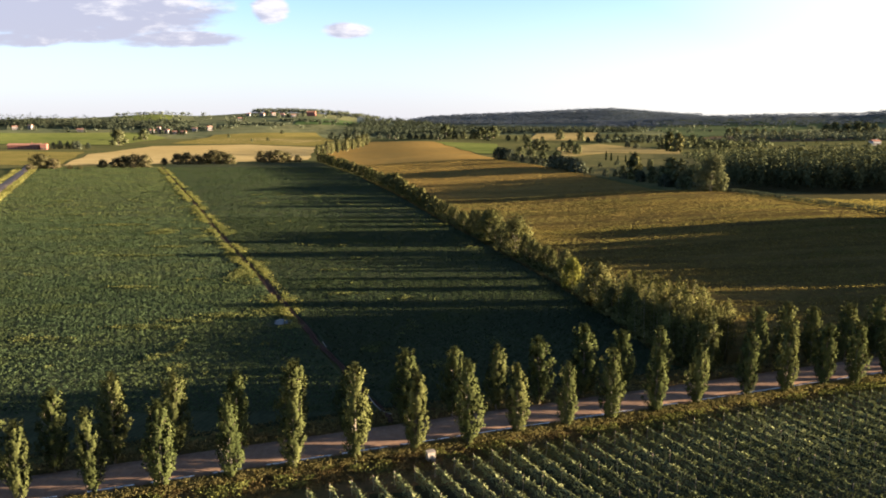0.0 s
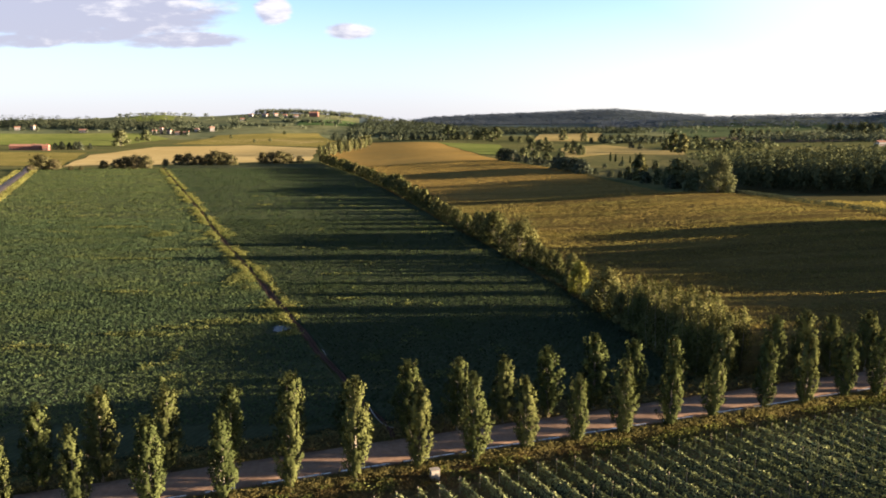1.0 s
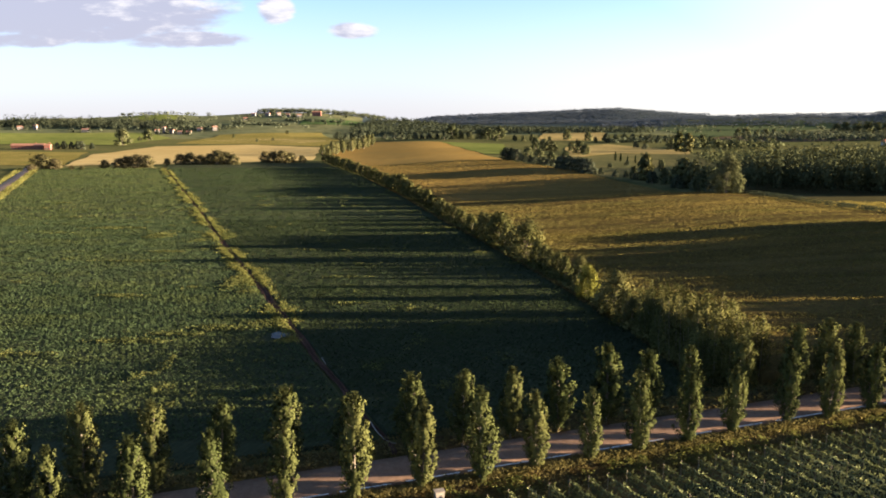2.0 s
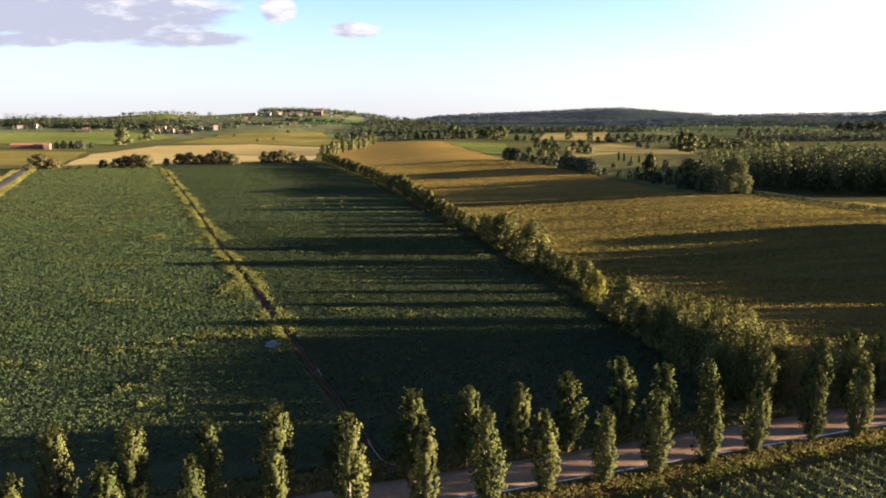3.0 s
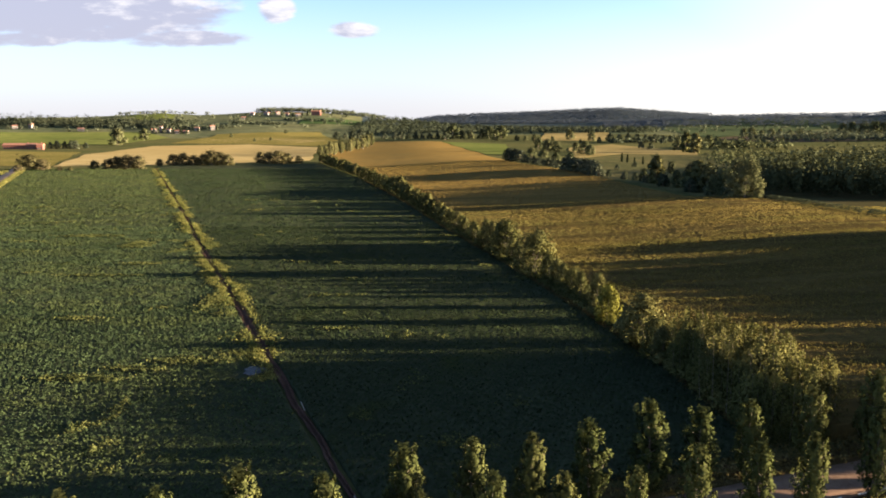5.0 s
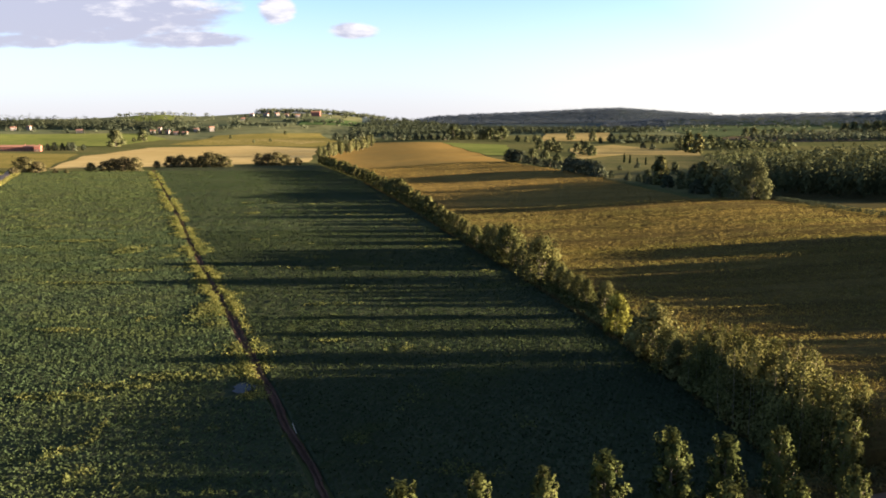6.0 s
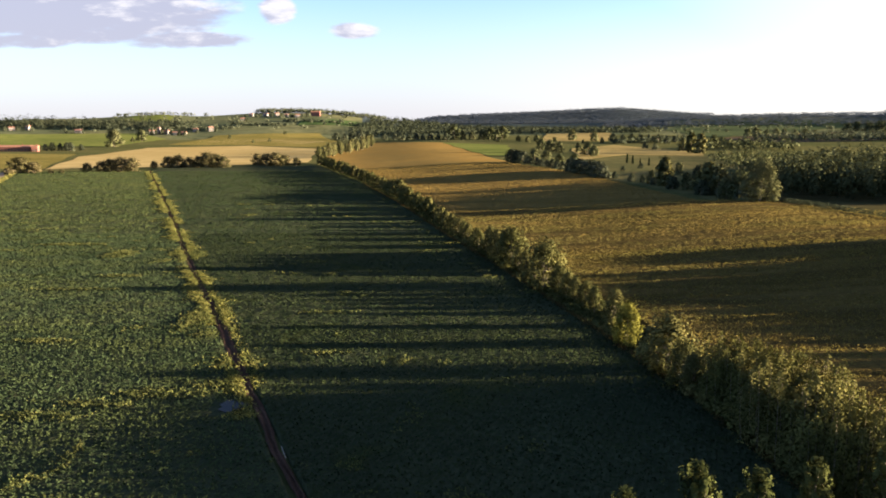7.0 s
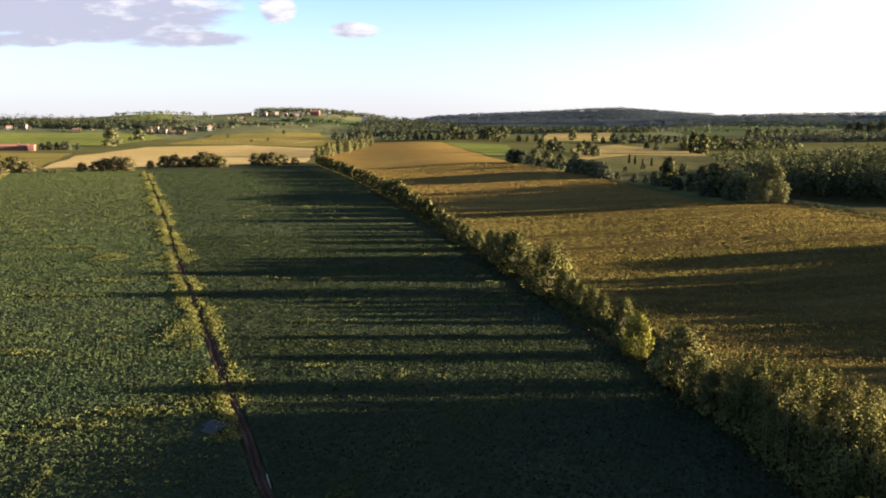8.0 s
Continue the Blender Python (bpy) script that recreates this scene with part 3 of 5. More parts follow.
rng = np.random.default_rng(11)
SOY = "leafy soybean plants in drilled rows"
# east leaves darker and tilted less sunward; far copies brightened in colour
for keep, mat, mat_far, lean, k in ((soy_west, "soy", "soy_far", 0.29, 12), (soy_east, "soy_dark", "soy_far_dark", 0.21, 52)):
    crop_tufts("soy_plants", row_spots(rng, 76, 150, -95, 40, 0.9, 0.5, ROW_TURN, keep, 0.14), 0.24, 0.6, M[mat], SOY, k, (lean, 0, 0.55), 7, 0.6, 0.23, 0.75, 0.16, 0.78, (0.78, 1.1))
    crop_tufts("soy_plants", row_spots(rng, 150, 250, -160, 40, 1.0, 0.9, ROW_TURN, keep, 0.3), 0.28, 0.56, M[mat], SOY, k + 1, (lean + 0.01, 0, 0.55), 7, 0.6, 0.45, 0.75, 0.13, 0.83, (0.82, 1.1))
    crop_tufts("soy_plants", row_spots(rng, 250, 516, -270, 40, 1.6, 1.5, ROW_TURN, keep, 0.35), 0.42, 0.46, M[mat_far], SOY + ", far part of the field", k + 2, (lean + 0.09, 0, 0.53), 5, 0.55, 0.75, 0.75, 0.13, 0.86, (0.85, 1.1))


def weeds(x, y):
    """Where weeds stand among the soybeans: loose drifts, thicker at a few wet spots."""
    v = 0.68 * lumps(x, y * 2.4, 17.0) + 0.42 * lumps(x + 13, y * 1.5, 4.1)
    for wx, wy, rx, ry in ((-68.5, 189, 5, 1.6), (-40.5, 154, 2.6, 9), (-35, 145, 3, 2.5), (-47, 111.5, 6, 1.2), (-40.5, 115.2, 5, 1.3), (-33.5, 118.6, 6, 1.4), (-27.5, 121.8, 4, 1.4), (-36.6, 100.5, 0.9, 3.4), (-38.6, 96, 1.2, 2), (-34, 92, 1.0, 2.5), (-73, 176, 9, 1.2), (-61, 214, 3, 6), (-19.5, 157.5, 5, 0.8),
                           (-15.5, 134.5, 3.5, 0.8), (-60, 141, 5, 1.2), (-27, 131, 3, 1.4), (-100, 230, 9, 2), (-80, 215, 4, 5)):
        v = np.maximum(v, 1.38 - 0.6 * np.hypot((x - wx) / rx, (y - wy) / ry))
    return in_soy(x, y) & (v + np.random.default_rng(5).normal(0, 0.12, len(x)) > 0.8)


crop_tufts("field_weeds", row_spots(rng, 78, 330, -180, 35, 0.62, 0.62, 10, weeds, 0.3), 0.28, 0.78, M["weed_soft"], "yellow-green weeds among the soybeans", 15, (0.3, 0, 0.5), 7, 0.7, 0.3, 0.6, 0.3, 0.6, (0.75, 1.15))


def in_corn(x, y):
    return (x > hedge_x(y) + 7.6) & (x < CORN_R(y)) & (y > 100) & (np.abs(x) < 0.68 * (y + 6) + 6)


CORN = "dry golden maize leaves and tassels"
crop_tufts("corn_plants", row_spots(rng, 100, 210, 20, 170, 0.95, 0.75, 74, in_corn, 0.2), 0.28, 1.8, M["corn"], CORN, 16, (0.5, 0, 0.4), 8, 0.6, 0.3, 0.5, 0.24, 0.7, (0.9, 1.06))
crop_tufts("corn_plants", row_spots(rng, 210, 292, -20, 140, 1.2, 1.15, 74, in_corn, 0.25), 0.27, 1.78, M["corn"], CORN, 17, (0.5, 0, 0.4), 10, 0.6, 0.42, 0.5, 0.2, 0.75, (0.9, 1.06))
crop_tufts("stubble", row_spots(rng, 294, 531, -70, 110, 1.7, 1.6, 74, in_corn, 0.4), 0.5, 0.36, M["corn_far"], "short orange stubble and dry straw", 18, (0.42, 0, 0.5), 4, 0.5, 0.75, 0.6, 0.06, 0.92, (0.85, 1.08))


def undergrowth():
    """Brambles and rank grass along the foot of the hedgerow."""
    r = np.random.default_rng(23)
    y = 96 + 500 * r.random(5500) ** 1.4
    off = r.uniform(0.3, 7.6, len(y))
    crop_tufts("hedge_undergrowth", np.stack([hedge_x(y) + off, y], 1), 0.45, 0.8, M["hedge"], "brambles and rank grass under the hedgerow", 24, (0.1, 0, 0.4), 5, 0.8, 0.5, 0.6)
    # the dry grass margin between the soybeans and the hedgerow
    y = 92 + 330 * r.random(3200) ** 1.3
    crop_tufts("hedge_margin", np.stack([hedge_x(y) + r.normal(0.2, 0.35, len(y)), y], 1), 0.3, 0.62, M["rust"], "strip of dry grass along the hedgerow", 25, (0.2, 0, 0.4), 5, 0.8, 0.3, 0.45)


undergrowth()


def ditch():
    """The dirt ditch with its soil banks that splits the soybean fields."""
    y = np.arange(73.0, 524.0, 1.5)
    x = track_x(y) + 0.18 * np.sin(y * 0.35)
    prof = ((-1.1, 0.2), (-0.6, 0.36), (-0.35, 0.24), (-0.18, 0.08), (0.18, 0.08), (0.35, 0.24), (0.6, 0.36), (1.1, 0.2))
    c, s = math.cos(radians(ROW_TURN)), math.sin(radians(ROW_TURN))
    rows = []
    for o, h in prof:
        wob = 0.1 * np.sin(y * 0.8 + o * 3) + 0.08 * np.sin(y * 2.3)
        o = o * np.interp(y, (73, 100, 140), (0.24, 0.4, 0.8))
        rows.append(np.stack([x + (o + wob * 0.8) * c, y + o * s, terrain(x, y) + h + 0.08 + 0.05 * np.sin(y * 1.3 + o)], 1))
    me = mesh_from("field_ditch", np.concatenate(rows), grid_faces(len(prof), len(y)), [M["soil"]], smooth_faces=True)
    tagged(new("field_ditch", me), "narrow brown dirt ditch between two soybean fields", "ditch", kind="structure")
    # tall grass on both banks, thinner towards the road
    r = np.random.default_rng(21)
    n = 9500
    yy = 112 + 402 * r.random(n) ** 1.35
    side = np.where(r.random(n) < 0.6, -1, 1)
    off = side * (0.8 + np.abs(r.normal(0, np.where(side < 0, 1.2, 0.8), n)) * (1 + 0.7 * np.sin(yy * 0.47) * np.sin(yy * 0.19 + side)))
    keep = ((yy > 150) | (r.random(n) < 0.5)) & (np.sin(yy * 0.21) + np.sin(yy * 0.083 + side) + r.normal(0, 0.5, n) > -0.45)
    spots = np.stack([track_x(yy) + off * c, yy + off * s], 1)[keep]
    crop_tufts("ditch_grass", spots, 0.32, 0.66, M["weed"], "tall yellowing grass along the ditch", 22, (0.15, 0, 0.4), 7, 0.8, 0.38, 0.45, 0.3, 0.55, (0.65, 1.15))


ditch()


def field_drain():
    """The dark drain along the maize field's far side."""
    y = np.arange(192.0, 292.0, 2.0)
    x = np.interp(y, (90, 188, 217, 247, 285, 297), (178, 144, 142, 130, 120, 106))
    rows = [np.stack([x + o, y + 0.4 * o, terrain(x, y) + h], 1) for o, h in ((-1.6, 0.3), (-0.8, 0.55), (0, 0.28), (0.8, 0.5), (1.8, 0.3))]
    tagged(new("field_drain", mesh_from("field_drain", np.concatenate(rows), grid_faces(5, len(y)), [M["soil"]], smooth_faces=True)), "dark drain at the edge of the maize", "ditch", kind="structure")
    # dark plants added here, drawing the drain's dark line above the maize
    r = np.random.default_rng(46)
    ry = r.uniform(192, 290, 1500)
    rx = np.interp(ry, (90, 188, 217, 247, 285, 297), (178, 144, 142, 130, 120, 106)) + r.normal(0, 0.9, 1500)
    crop_tufts("drain_rushes", np.stack([rx, ry], 1), 0.5, 2.3, M["far_dark"], "dark plants added to show the drain's dark line above the maize", 47, (0.1, 0, 0.3), 6, 0.8, 0.5, 0.4)
    r = np.random.default_rng(41)
    gx, gy = r.uniform(112, 235, 9000), r.uniform(185, 288, 9000)
    ok = inside(gx, gy, [(124, 286), (142, 267), (178, 255), (230, 216), (148, 191), (144, 217), (132, 247)])
    crop_tufts("meadow_grass", np.stack([gx[ok], gy[ok]], 1), 0.55, 0.5, M["dry"], "rough yellow grass before the plantation", 42, (0.2, 0, 0.5), 4, 0.8, 0.7, 0.5)
    r = np.random.default_rng(43)
    ly = 250 + 260 * r.random(1800)
    lx = lane_x(ly) + np.where(r.random(1800) < 0.7, 1, -1) * r.uniform(3.6, 7.0, 1800)
    crop_tufts("lane_grass", np.stack([lx, ly], 1), 0.8, 0.6, M["weed"], "yellow grass along the farm lane", 44, (0.2, 0, 0.4), 4, 0.8, 0.6, 0.5)


field_drain()
# ---------------------------------------------------------------- trees
def thing(name, label, category, group=""):
    return tagged(new(name), label, category, group)


def put(proto, x, y, scale, turn, wide=1.0, z=None):
    m = pose(x, y, float(terrain(x, y)) - 0.05 if z is None else z, 0, 0, turn) @ Matrix.Diagonal((scale * wide, scale * wide, scale, 1))
    return copy_thing(proto, m)


def poplar(seed, count, size, mat, label, group, name="poplar_tree"):
    """A fastigiate poplar of unit-like height 9: upswept limbs clothed in leaves to near the ground."""
    rng = np.random.default_rng(seed)
    top = 9.0
    lean = rng.normal(0, 0.18, 2)
    stem = [(0, 0, 0), (lean[0] * 0.2, lean[1] * 0.2, 2.5), (lean[0] * 0.6, lean[1] * 0.6, 5.5), (lean[0], lean[1], 8.3)]
    wood = [tube(stem, (0.16, 0.12, 0.07, 0.02))]
    spots, out = [], []
    limbs = 64
    wave = rng.uniform(0, 6.28, 3)
    for k in range(limbs):
        h = 0.15 + 7.0 * (k / limbs) ** 0.95
        a = k * 2.4 + rng.uniform(-0.5, 0.5)
        f = h / top
        reach = float(np.interp(f, (0, 0.06, 0.14, 0.3, 0.46, 0.62, 0.8, 1), (0.3, 0.98, 1.42, 1.46, 1.27, 1.02, 0.74, 0.25))) * rng.uniform(0.82, 1.08)
        reach *= 1 + 0.14 * math.sin(5.0 * f + a + wave[0]) + 0.1 * math.sin(11.0 * f - a + wave[1])
        long = rng.uniform(1.2, 2.0) * (1.1 - 0.4 * f)
        base = np.array((lean[0] * f, lean[1] * f, h))
        tip = base + (math.cos(a) * reach, math.sin(a) * reach, long)
        mid = base + (math.cos(a) * reach * 0.72, math.sin(a) * reach * 0.72, long * 0.4)
        if k % 2 == 0:
            wood.append(tube([base, mid, tip], (0.04, 0.025, 0.008), 3))
        for t in (0.35, 0.68, 0.96):
            n = int(count / limbs / 3 * (1.2 - 0.5 * f))
            heart = (1 - t) ** 2 * base + 2 * t * (1 - t) * mid + t ** 2 * tip + rng.normal(0, 0.07, 3)
            ways = unit(rng.normal(size=(n, 3)))
            puff = rng.uniform(0.22, 0.36) * (1.1 - 0.35 * f)
            spots.append(heart + ways * (puff * rng.random((n, 1)) ** 0.45) * (1, 1, 1.7))
            out.append(ways * 0.5 + (math.cos(a) * 1.0, math.sin(a) * 1.0, 0.2))
    t = rng.random(int(count * 0.1))
    spots.append(np.stack([lean[0] * (0.75 + 0.25 * t) + rng.normal(0, 0.2, len(t)), lean[1] * (0.75 + 0.25 * t) + rng.normal(0, 0.2, len(t)), 6.8 + 2.1 * t], 1))
    out.append(np.tile((0, 0, 1.0), (len(t), 1)))
    spots, out = np.concatenate(spots), np.concatenate(out)
    ob = thing(name, label, "tree", group)
    part("trunk", mesh_from("trunk", *tubes(wood), [M["bark"]], smooth_faces=True), ob, "grey-brown trunk with upswept limbs")
    part("crown", leaf_mesh("crown", leaves(spots, size, rng, out, 0.42, 0.62, 0.82), [mat]), ob)
    return ob


def broadleaf(seed, count, size, mat, label, group, height=8.0, width=7.0, bare=0.18, lobes=14, name="hedge_tree", airy=0.0, flat=1.0):
    """A spreading tree: forked trunk, limbs, and lobes of leaves with gaps between them."""
    rng = np.random.default_rng(seed)
    wood = [tube([(0, 0, 0), (rng.normal(0, 0.1), rng.normal(0, 0.1), height * 0.3), (rng.normal(0, 0.3), rng.normal(0, 0.3), height * 0.62)], (0.028 * height, 0.02 * height, 0.008 * height))]
    spots, out = [], []
    for k in range(lobes):
        f = (k + 0.5) / lobes
        a = k * 2.4 + rng.uniform(-0.4, 0.4)
        z = height * (bare + (0.86 - bare) * f)
        girth = math.sin(min(1.0, 0.28 + 0.8 * f) * math.pi) ** 0.6 if f > 0.2 else 0.75 + f
        d = width * 0.34 * girth * rng.uniform(0.6, 1.1)
        c = np.array((math.cos(a) * d, math.sin(a) * d, z))
        rad = width * 0.2 * rng.uniform(0.75, 1.25)
        wood.append(tube([(0, 0, z * 0.45), c * (0.5, 0.5, 0.8), c], (0.012 * height, 0.008 * height, 0.003 * height), 4))
        n = int(count / lobes)
        dirs = unit(rng.normal(size=(n, 3)))
        r = rad * (rng.random((n, 1)) ** 0.35) * (1 + 0.25 * lumps(dirs[:, :1] * 3 + k, dirs[:, 2:] * 3, 0.7)) * (1 + airy * rng.normal(0, 0.3, (n, 1)))
        spots.append(c + dirs * r * (1, 1, 0.95 * flat))
        out.append(dirs + (0, 0, 0.35))
    n = int(count * 0.12)
    spots.append(np.array((0, 0, height * 0.8)) + rng.normal(0, 1, (n, 3)) * (width * 0.14, width * 0.14, height * 0.09))
    out.append(np.tile((0, 0, 1.0), (n, 1)))
    spots, out = np.concatenate(spots), np.concatenate(out)
    spots[:, 2] = np.maximum(spots[:, 2], 0.15)
    ob = thing(name, label, "tree" if "bush" not in name else "bush", group)
    part("trunk", mesh_from("trunk", *tubes(wood), [M["bark"]], smooth_faces=True), ob, "brown forked trunk")
    part("crown", leaf_mesh("crown", leaves(spots, size, rng, out, 0.5, 0.72, 0.84), [mat]), ob)
    return ob


def cypress(seed, label, group):
    rng = np.random.default_rng(seed)
    n = 420
    t = rng.random(n)
    a = rng.random(n) * 2 * math.pi
    r = 0.95 * np.sin(np.clip(t * 0.93 + 0.07, 0, 1) * math.pi) ** 0.6 * (1.05 - 0.5 * t)
    p = np.stack([np.cos(a) * r, np.sin(a) * r, 0.4 + 8.4 * t], 1) + rng.normal(0, 0.1, (n, 3))
    ob = thing("cypress_tree", label, "tree", group)
    part("trunk", mesh_from("trunk", *tube([(0, 0, 0), (0, 0, 4), (0, 0, 8)], (0.2, 0.14, 0.03)), [M["bark"]]), ob)
    part("crown", leaf_mesh("crown", leaves(p, 0.8, rng, np.stack([np.cos(a), np.sin(a), 0.5 + 0 * a], 1), 0.4), [M["cypress"]]), ob)
    return ob


def plant_out(protos, rows, base, seed, wide=(0.9, 1.15)):
    """Copies of the models at rows of (x, y, height); base: the models' own height."""
    r = random.Random(seed)
    for x, y, hgt in rows:
        put(r.choice(protos), x, y, hgt / base, r.uniform(0, 360), r.uniform(*wide))


def drop_models(protos):
    for ob in protos:
        for o in (*ob.children_recursive, ob):
            bpy.data.objects.remove(o)


# the two rows of poplars along the road
FRONT = [(-48, 51, 8.4), (-42, 53.6, 8.6), (-36, 56.3, 8.2), (-30, 57.3, 8.9), (-23.8, 58, 9.4), (-17.9, 59.8, 9), (-12.3, 61.6, 8.7), (-6.4, 63.5, 11.0), (-0.4, 65.8, 9.1),
         (5.2, 67.1, 10), (10.6, 69.6, 8.6), (16.4, 71.3, 8.3), (21.8, 73.2, 9.1), (27.4, 75.1, 8.5), (33.2, 77.7, 8.3), (40.5, 80.6, 9), (45.7, 81.3, 9.4),
         (51.7, 83.5, 9.1), (56.1, 84.1, 8.9), (62.3, 87, 9.2), (68.4, 89, 9), (74.5, 91, 9.3)]
BACK = [(-47, 58.7, 8.6), (-41.5, 60.5, 8.9), (-36, 62.4, 8.8), (-30.9, 64.1, 9.8), (-25.2, 66, 9.2), (-19.5, 67.9, 8.5), (-13.7, 69.8, 9.2), (-8.0, 71.7, 7.6), (-1.6, 73.9, 9), (3.7, 75.7, 8.6),
        (9, 77.5, 8.4), (14.5, 79.3, 8.8), (20.2, 81.2, 9.6), (25.3, 82.9, 8.4), (30.9, 84.8, 8.4), (38, 87.2, 8.6), (45.6, 89.7, 9.6), (50.2, 91.2, 9.9), (55, 92.9, 8.8), (60.9, 94.8, 8.8),
        (66.2, 96.6, 9.5), (72.2, 98.7, 9.2)]
poplars = [poplar(40 + k, 5000, 0.235, M["poplar"], "slender upright poplar with sunlit green leaves beside the road", "poplars along the road") for k in range(5)]
plant_out(poplars, FRONT, 9.0, 1, (0.86, 1.0))
plant_out(poplars, BACK, 9.0, 2, (1.02, 1.2))
EAST = [(80 + 6 * k, 93 + 2.05 * k, 9) for k in range(5)] + [(78.5 + 6 * k, 100.8 + 2.05 * k, 9) for k in range(5)]
plant_out(poplars, EAST, 9.0, 3)

# the hedgerow across the fields
hedge = [broadleaf(60 + k, 4000, 0.33, M["hedge"], "dense olive-green hedgerow tree at the field's edge", "hedgerow", bare=0.08, lobes=22 + 2 * k, width=6.2 + k * 0.5) for k in range(4)]
bushes = [broadleaf(70 + k, 750, 0.52, M["hedge"], "low leafy hedgerow bush", "hedgerow", height=4, width=4.6, bare=0.05, lobes=9, name="hedge_bush") for k in range(3)]
NEAR_HEDGE = [(14.0, 214.0, 8.0, 0.95), (15.2, 209.8, 8.0, 0.95), (17.2, 205.4, 8.4, 0.95), (17.4, 201.4, 7.8, 0.9), (17.6, 197.4, 10.4, 1.2), (18.8, 192.2, 6.6, 0.8), (20.0, 189.8, 6.2, 0.75),
              (22.4, 177.8, 10.4, 1.2), (24.4, 171.4, 6.8, 0.8), (25.6, 167.6, 6.2, 0.8), (26.4, 164.6, 5.8, 0.8), (27.6, 161.0, 5.6, 0.9), (28.4, 157.0, 5.8, 0.85),
              (30.0, 148.8, 7.2, 0.72), (32.0, 126.8, 8.8, 1.12), (32.4, 121.2, 6.4, 0.95), (32.8, 118.4, 6.2, 0.9), (21.5, 183.5, 1.5, 1.3), (28.8, 152.4, 1.4, 1.2), (30.4, 144.0, 1.4, 1.2)]
for k, (x, y, tall, broad) in enumerate(NEAR_HEDGE):
    put(hedge[k % 4], x, y, tall / 8.0, 77.0 * k, broad)
yellow = broadleaf(80, 4000, 0.3, M["yellow"], "rounded tree with yellowing leaves in the hedgerow", "hedgerow", height=7.2, width=5.6, bare=0.06)
put(yellow, 29.6, 138.8, 1.02, 20, 0.92)
distant = [broadleaf(65 + k, 1300, 0.7, M["hedge"], "tall leafy hedgerow tree between two fields", "hedgerow", lobes=12, width=6.6) for k in range(3)]
r = random.Random(6)
# heights along the run, with the gaps through which the low sun reaches the soybeans
RUN_Y = (214, 218, 222, 236, 252, 268, 285, 300, 320, 338, 345, 355, 365, 400, 440, 480, 540, 604)
RUN_H = (6.8, 3.6, 5.2, 5.6, 5.4, 6.2, 6.6, 6.4, 7.0, 6.6, 8.6, 8.0, 6.6, 6.0, 6.6, 7.0, 7.2, 6.6)
GAPS = (219.5, 230.5, 243, 257.5, 273, 286, 300.5, 321)
y = 216.0
while y < 604:
    models = hedge if y < 260 else distant
    if min(abs(y - g) for g in GAPS) > 2.3:
        tall = float(np.interp(y, RUN_Y, RUN_H)) * r.uniform(0.82, 1.1)
        put(models[r.randrange(3)], float(hedge_x(y)) + 3.2 + r.uniform(-0.9, 1.0), y, tall / 8.0, r.uniform(0, 360), r.uniform(0.85, 1.1))
    y += r.uniform(2.6, 5.2)
r = random.Random(8)
for k in range(80):
    y = 117 + 330 * (k + r.random()) / 80
    low = 0.36 if y > 214 else 0.26
    put(bushes[k % 3], float(hedge_x(y)) + 3.4 + r.uniform(-1.2, 1.4), y, low * r.uniform(0.8, 1.6), r.uniform(0, 360))
# the dense thicket at the near end of the hedgerow
def thicket(seed):
    """A clump of upright saplings, each a plume of leaves."""
    rng = np.random.default_rng(seed)
    wood, spots, out = [], [], []
    for k in range(17):
        a, d = k * 2.4, 2.5 * math.sqrt((k + 0.5) / 17)
        foot = np.array((math.cos(a) * d, math.sin(a) * d, 0.0)) + rng.normal(0, 0.2, 3) * (1, 1, 0)
        tall = rng.uniform(5.6, 8.2) * (1 - 0.1 * d / 2.5)
        tip = foot * (1.12, 1.12, 1) + (0, 0, tall)
        wood.append(tube([foot, (foot + tip) / 2 + (0.1, 0, 0), tip], (0.03, 0.02, 0.008), 3))
        n = 420
        t = rng.random(n) ** 0.9
        wide = 1.25 * (1 - t) ** 0.5 + 0.1
        b = rng.random(n) * 2 * math.pi
        r = wide * np.sqrt(rng.random(n))
        spots.append(foot + (tip - foot) * t[:, None] + np.stack([np.cos(b) * r, np.sin(b) * r, rng.normal(0, 0.15, n)], 1))
        way = foot[:2] / 2.5
        out.append(np.stack([np.cos(b) * 0.45 + way[0] * 0.9, np.sin(b) * 0.45 + way[1] * 0.9, 0.12 + 0.25 * t], 1))
    ob = thing("thicket_bush", "dense thicket of young saplings with pale green tips", "bush", "thicket")
    spots = np.concatenate(spots)
    spots[:, 2] = np.maximum(spots[:, 2], 0.15)
    part("trunk", mesh_from("trunk", *tubes(wood), [M["bark"]], smooth_faces=True), ob, "thin upright stems")
    part("crown", leaf_mesh("crown", leaves(spots, 0.19, rng, np.concatenate(out), 0.45, 0.66, 0.84), [M["thicket"]]), ob)
    return ob


shoots = [thicket(90 + k) for k in range(3)]
for k in range(20):
    f = (k // 2 + r.random()) / 10
    y = 118 - 24 * f
    x = float(hedge_x(y)) + (3.0 if k % 2 else 7.2) + r.uniform(-0.8, 0.8)
    put(shoots[k % 3], x, y, (1.1 + 0.12 * min(1, f * 2.2) - 0.25 * max(0, f - 0.7)) * r.uniform(0.92, 1.08), r.uniform(0, 360), r.uniform(0.95, 1.15))
for k in range(16):
    y = 119 - 25 * (k + r.random()) / 16
    put(bushes[k % 3], float(hedge_x(y)) + r.uniform(0.8, 2.2), y, r.uniform(0.6, 1.0), r.uniform(0, 360), 1.1)

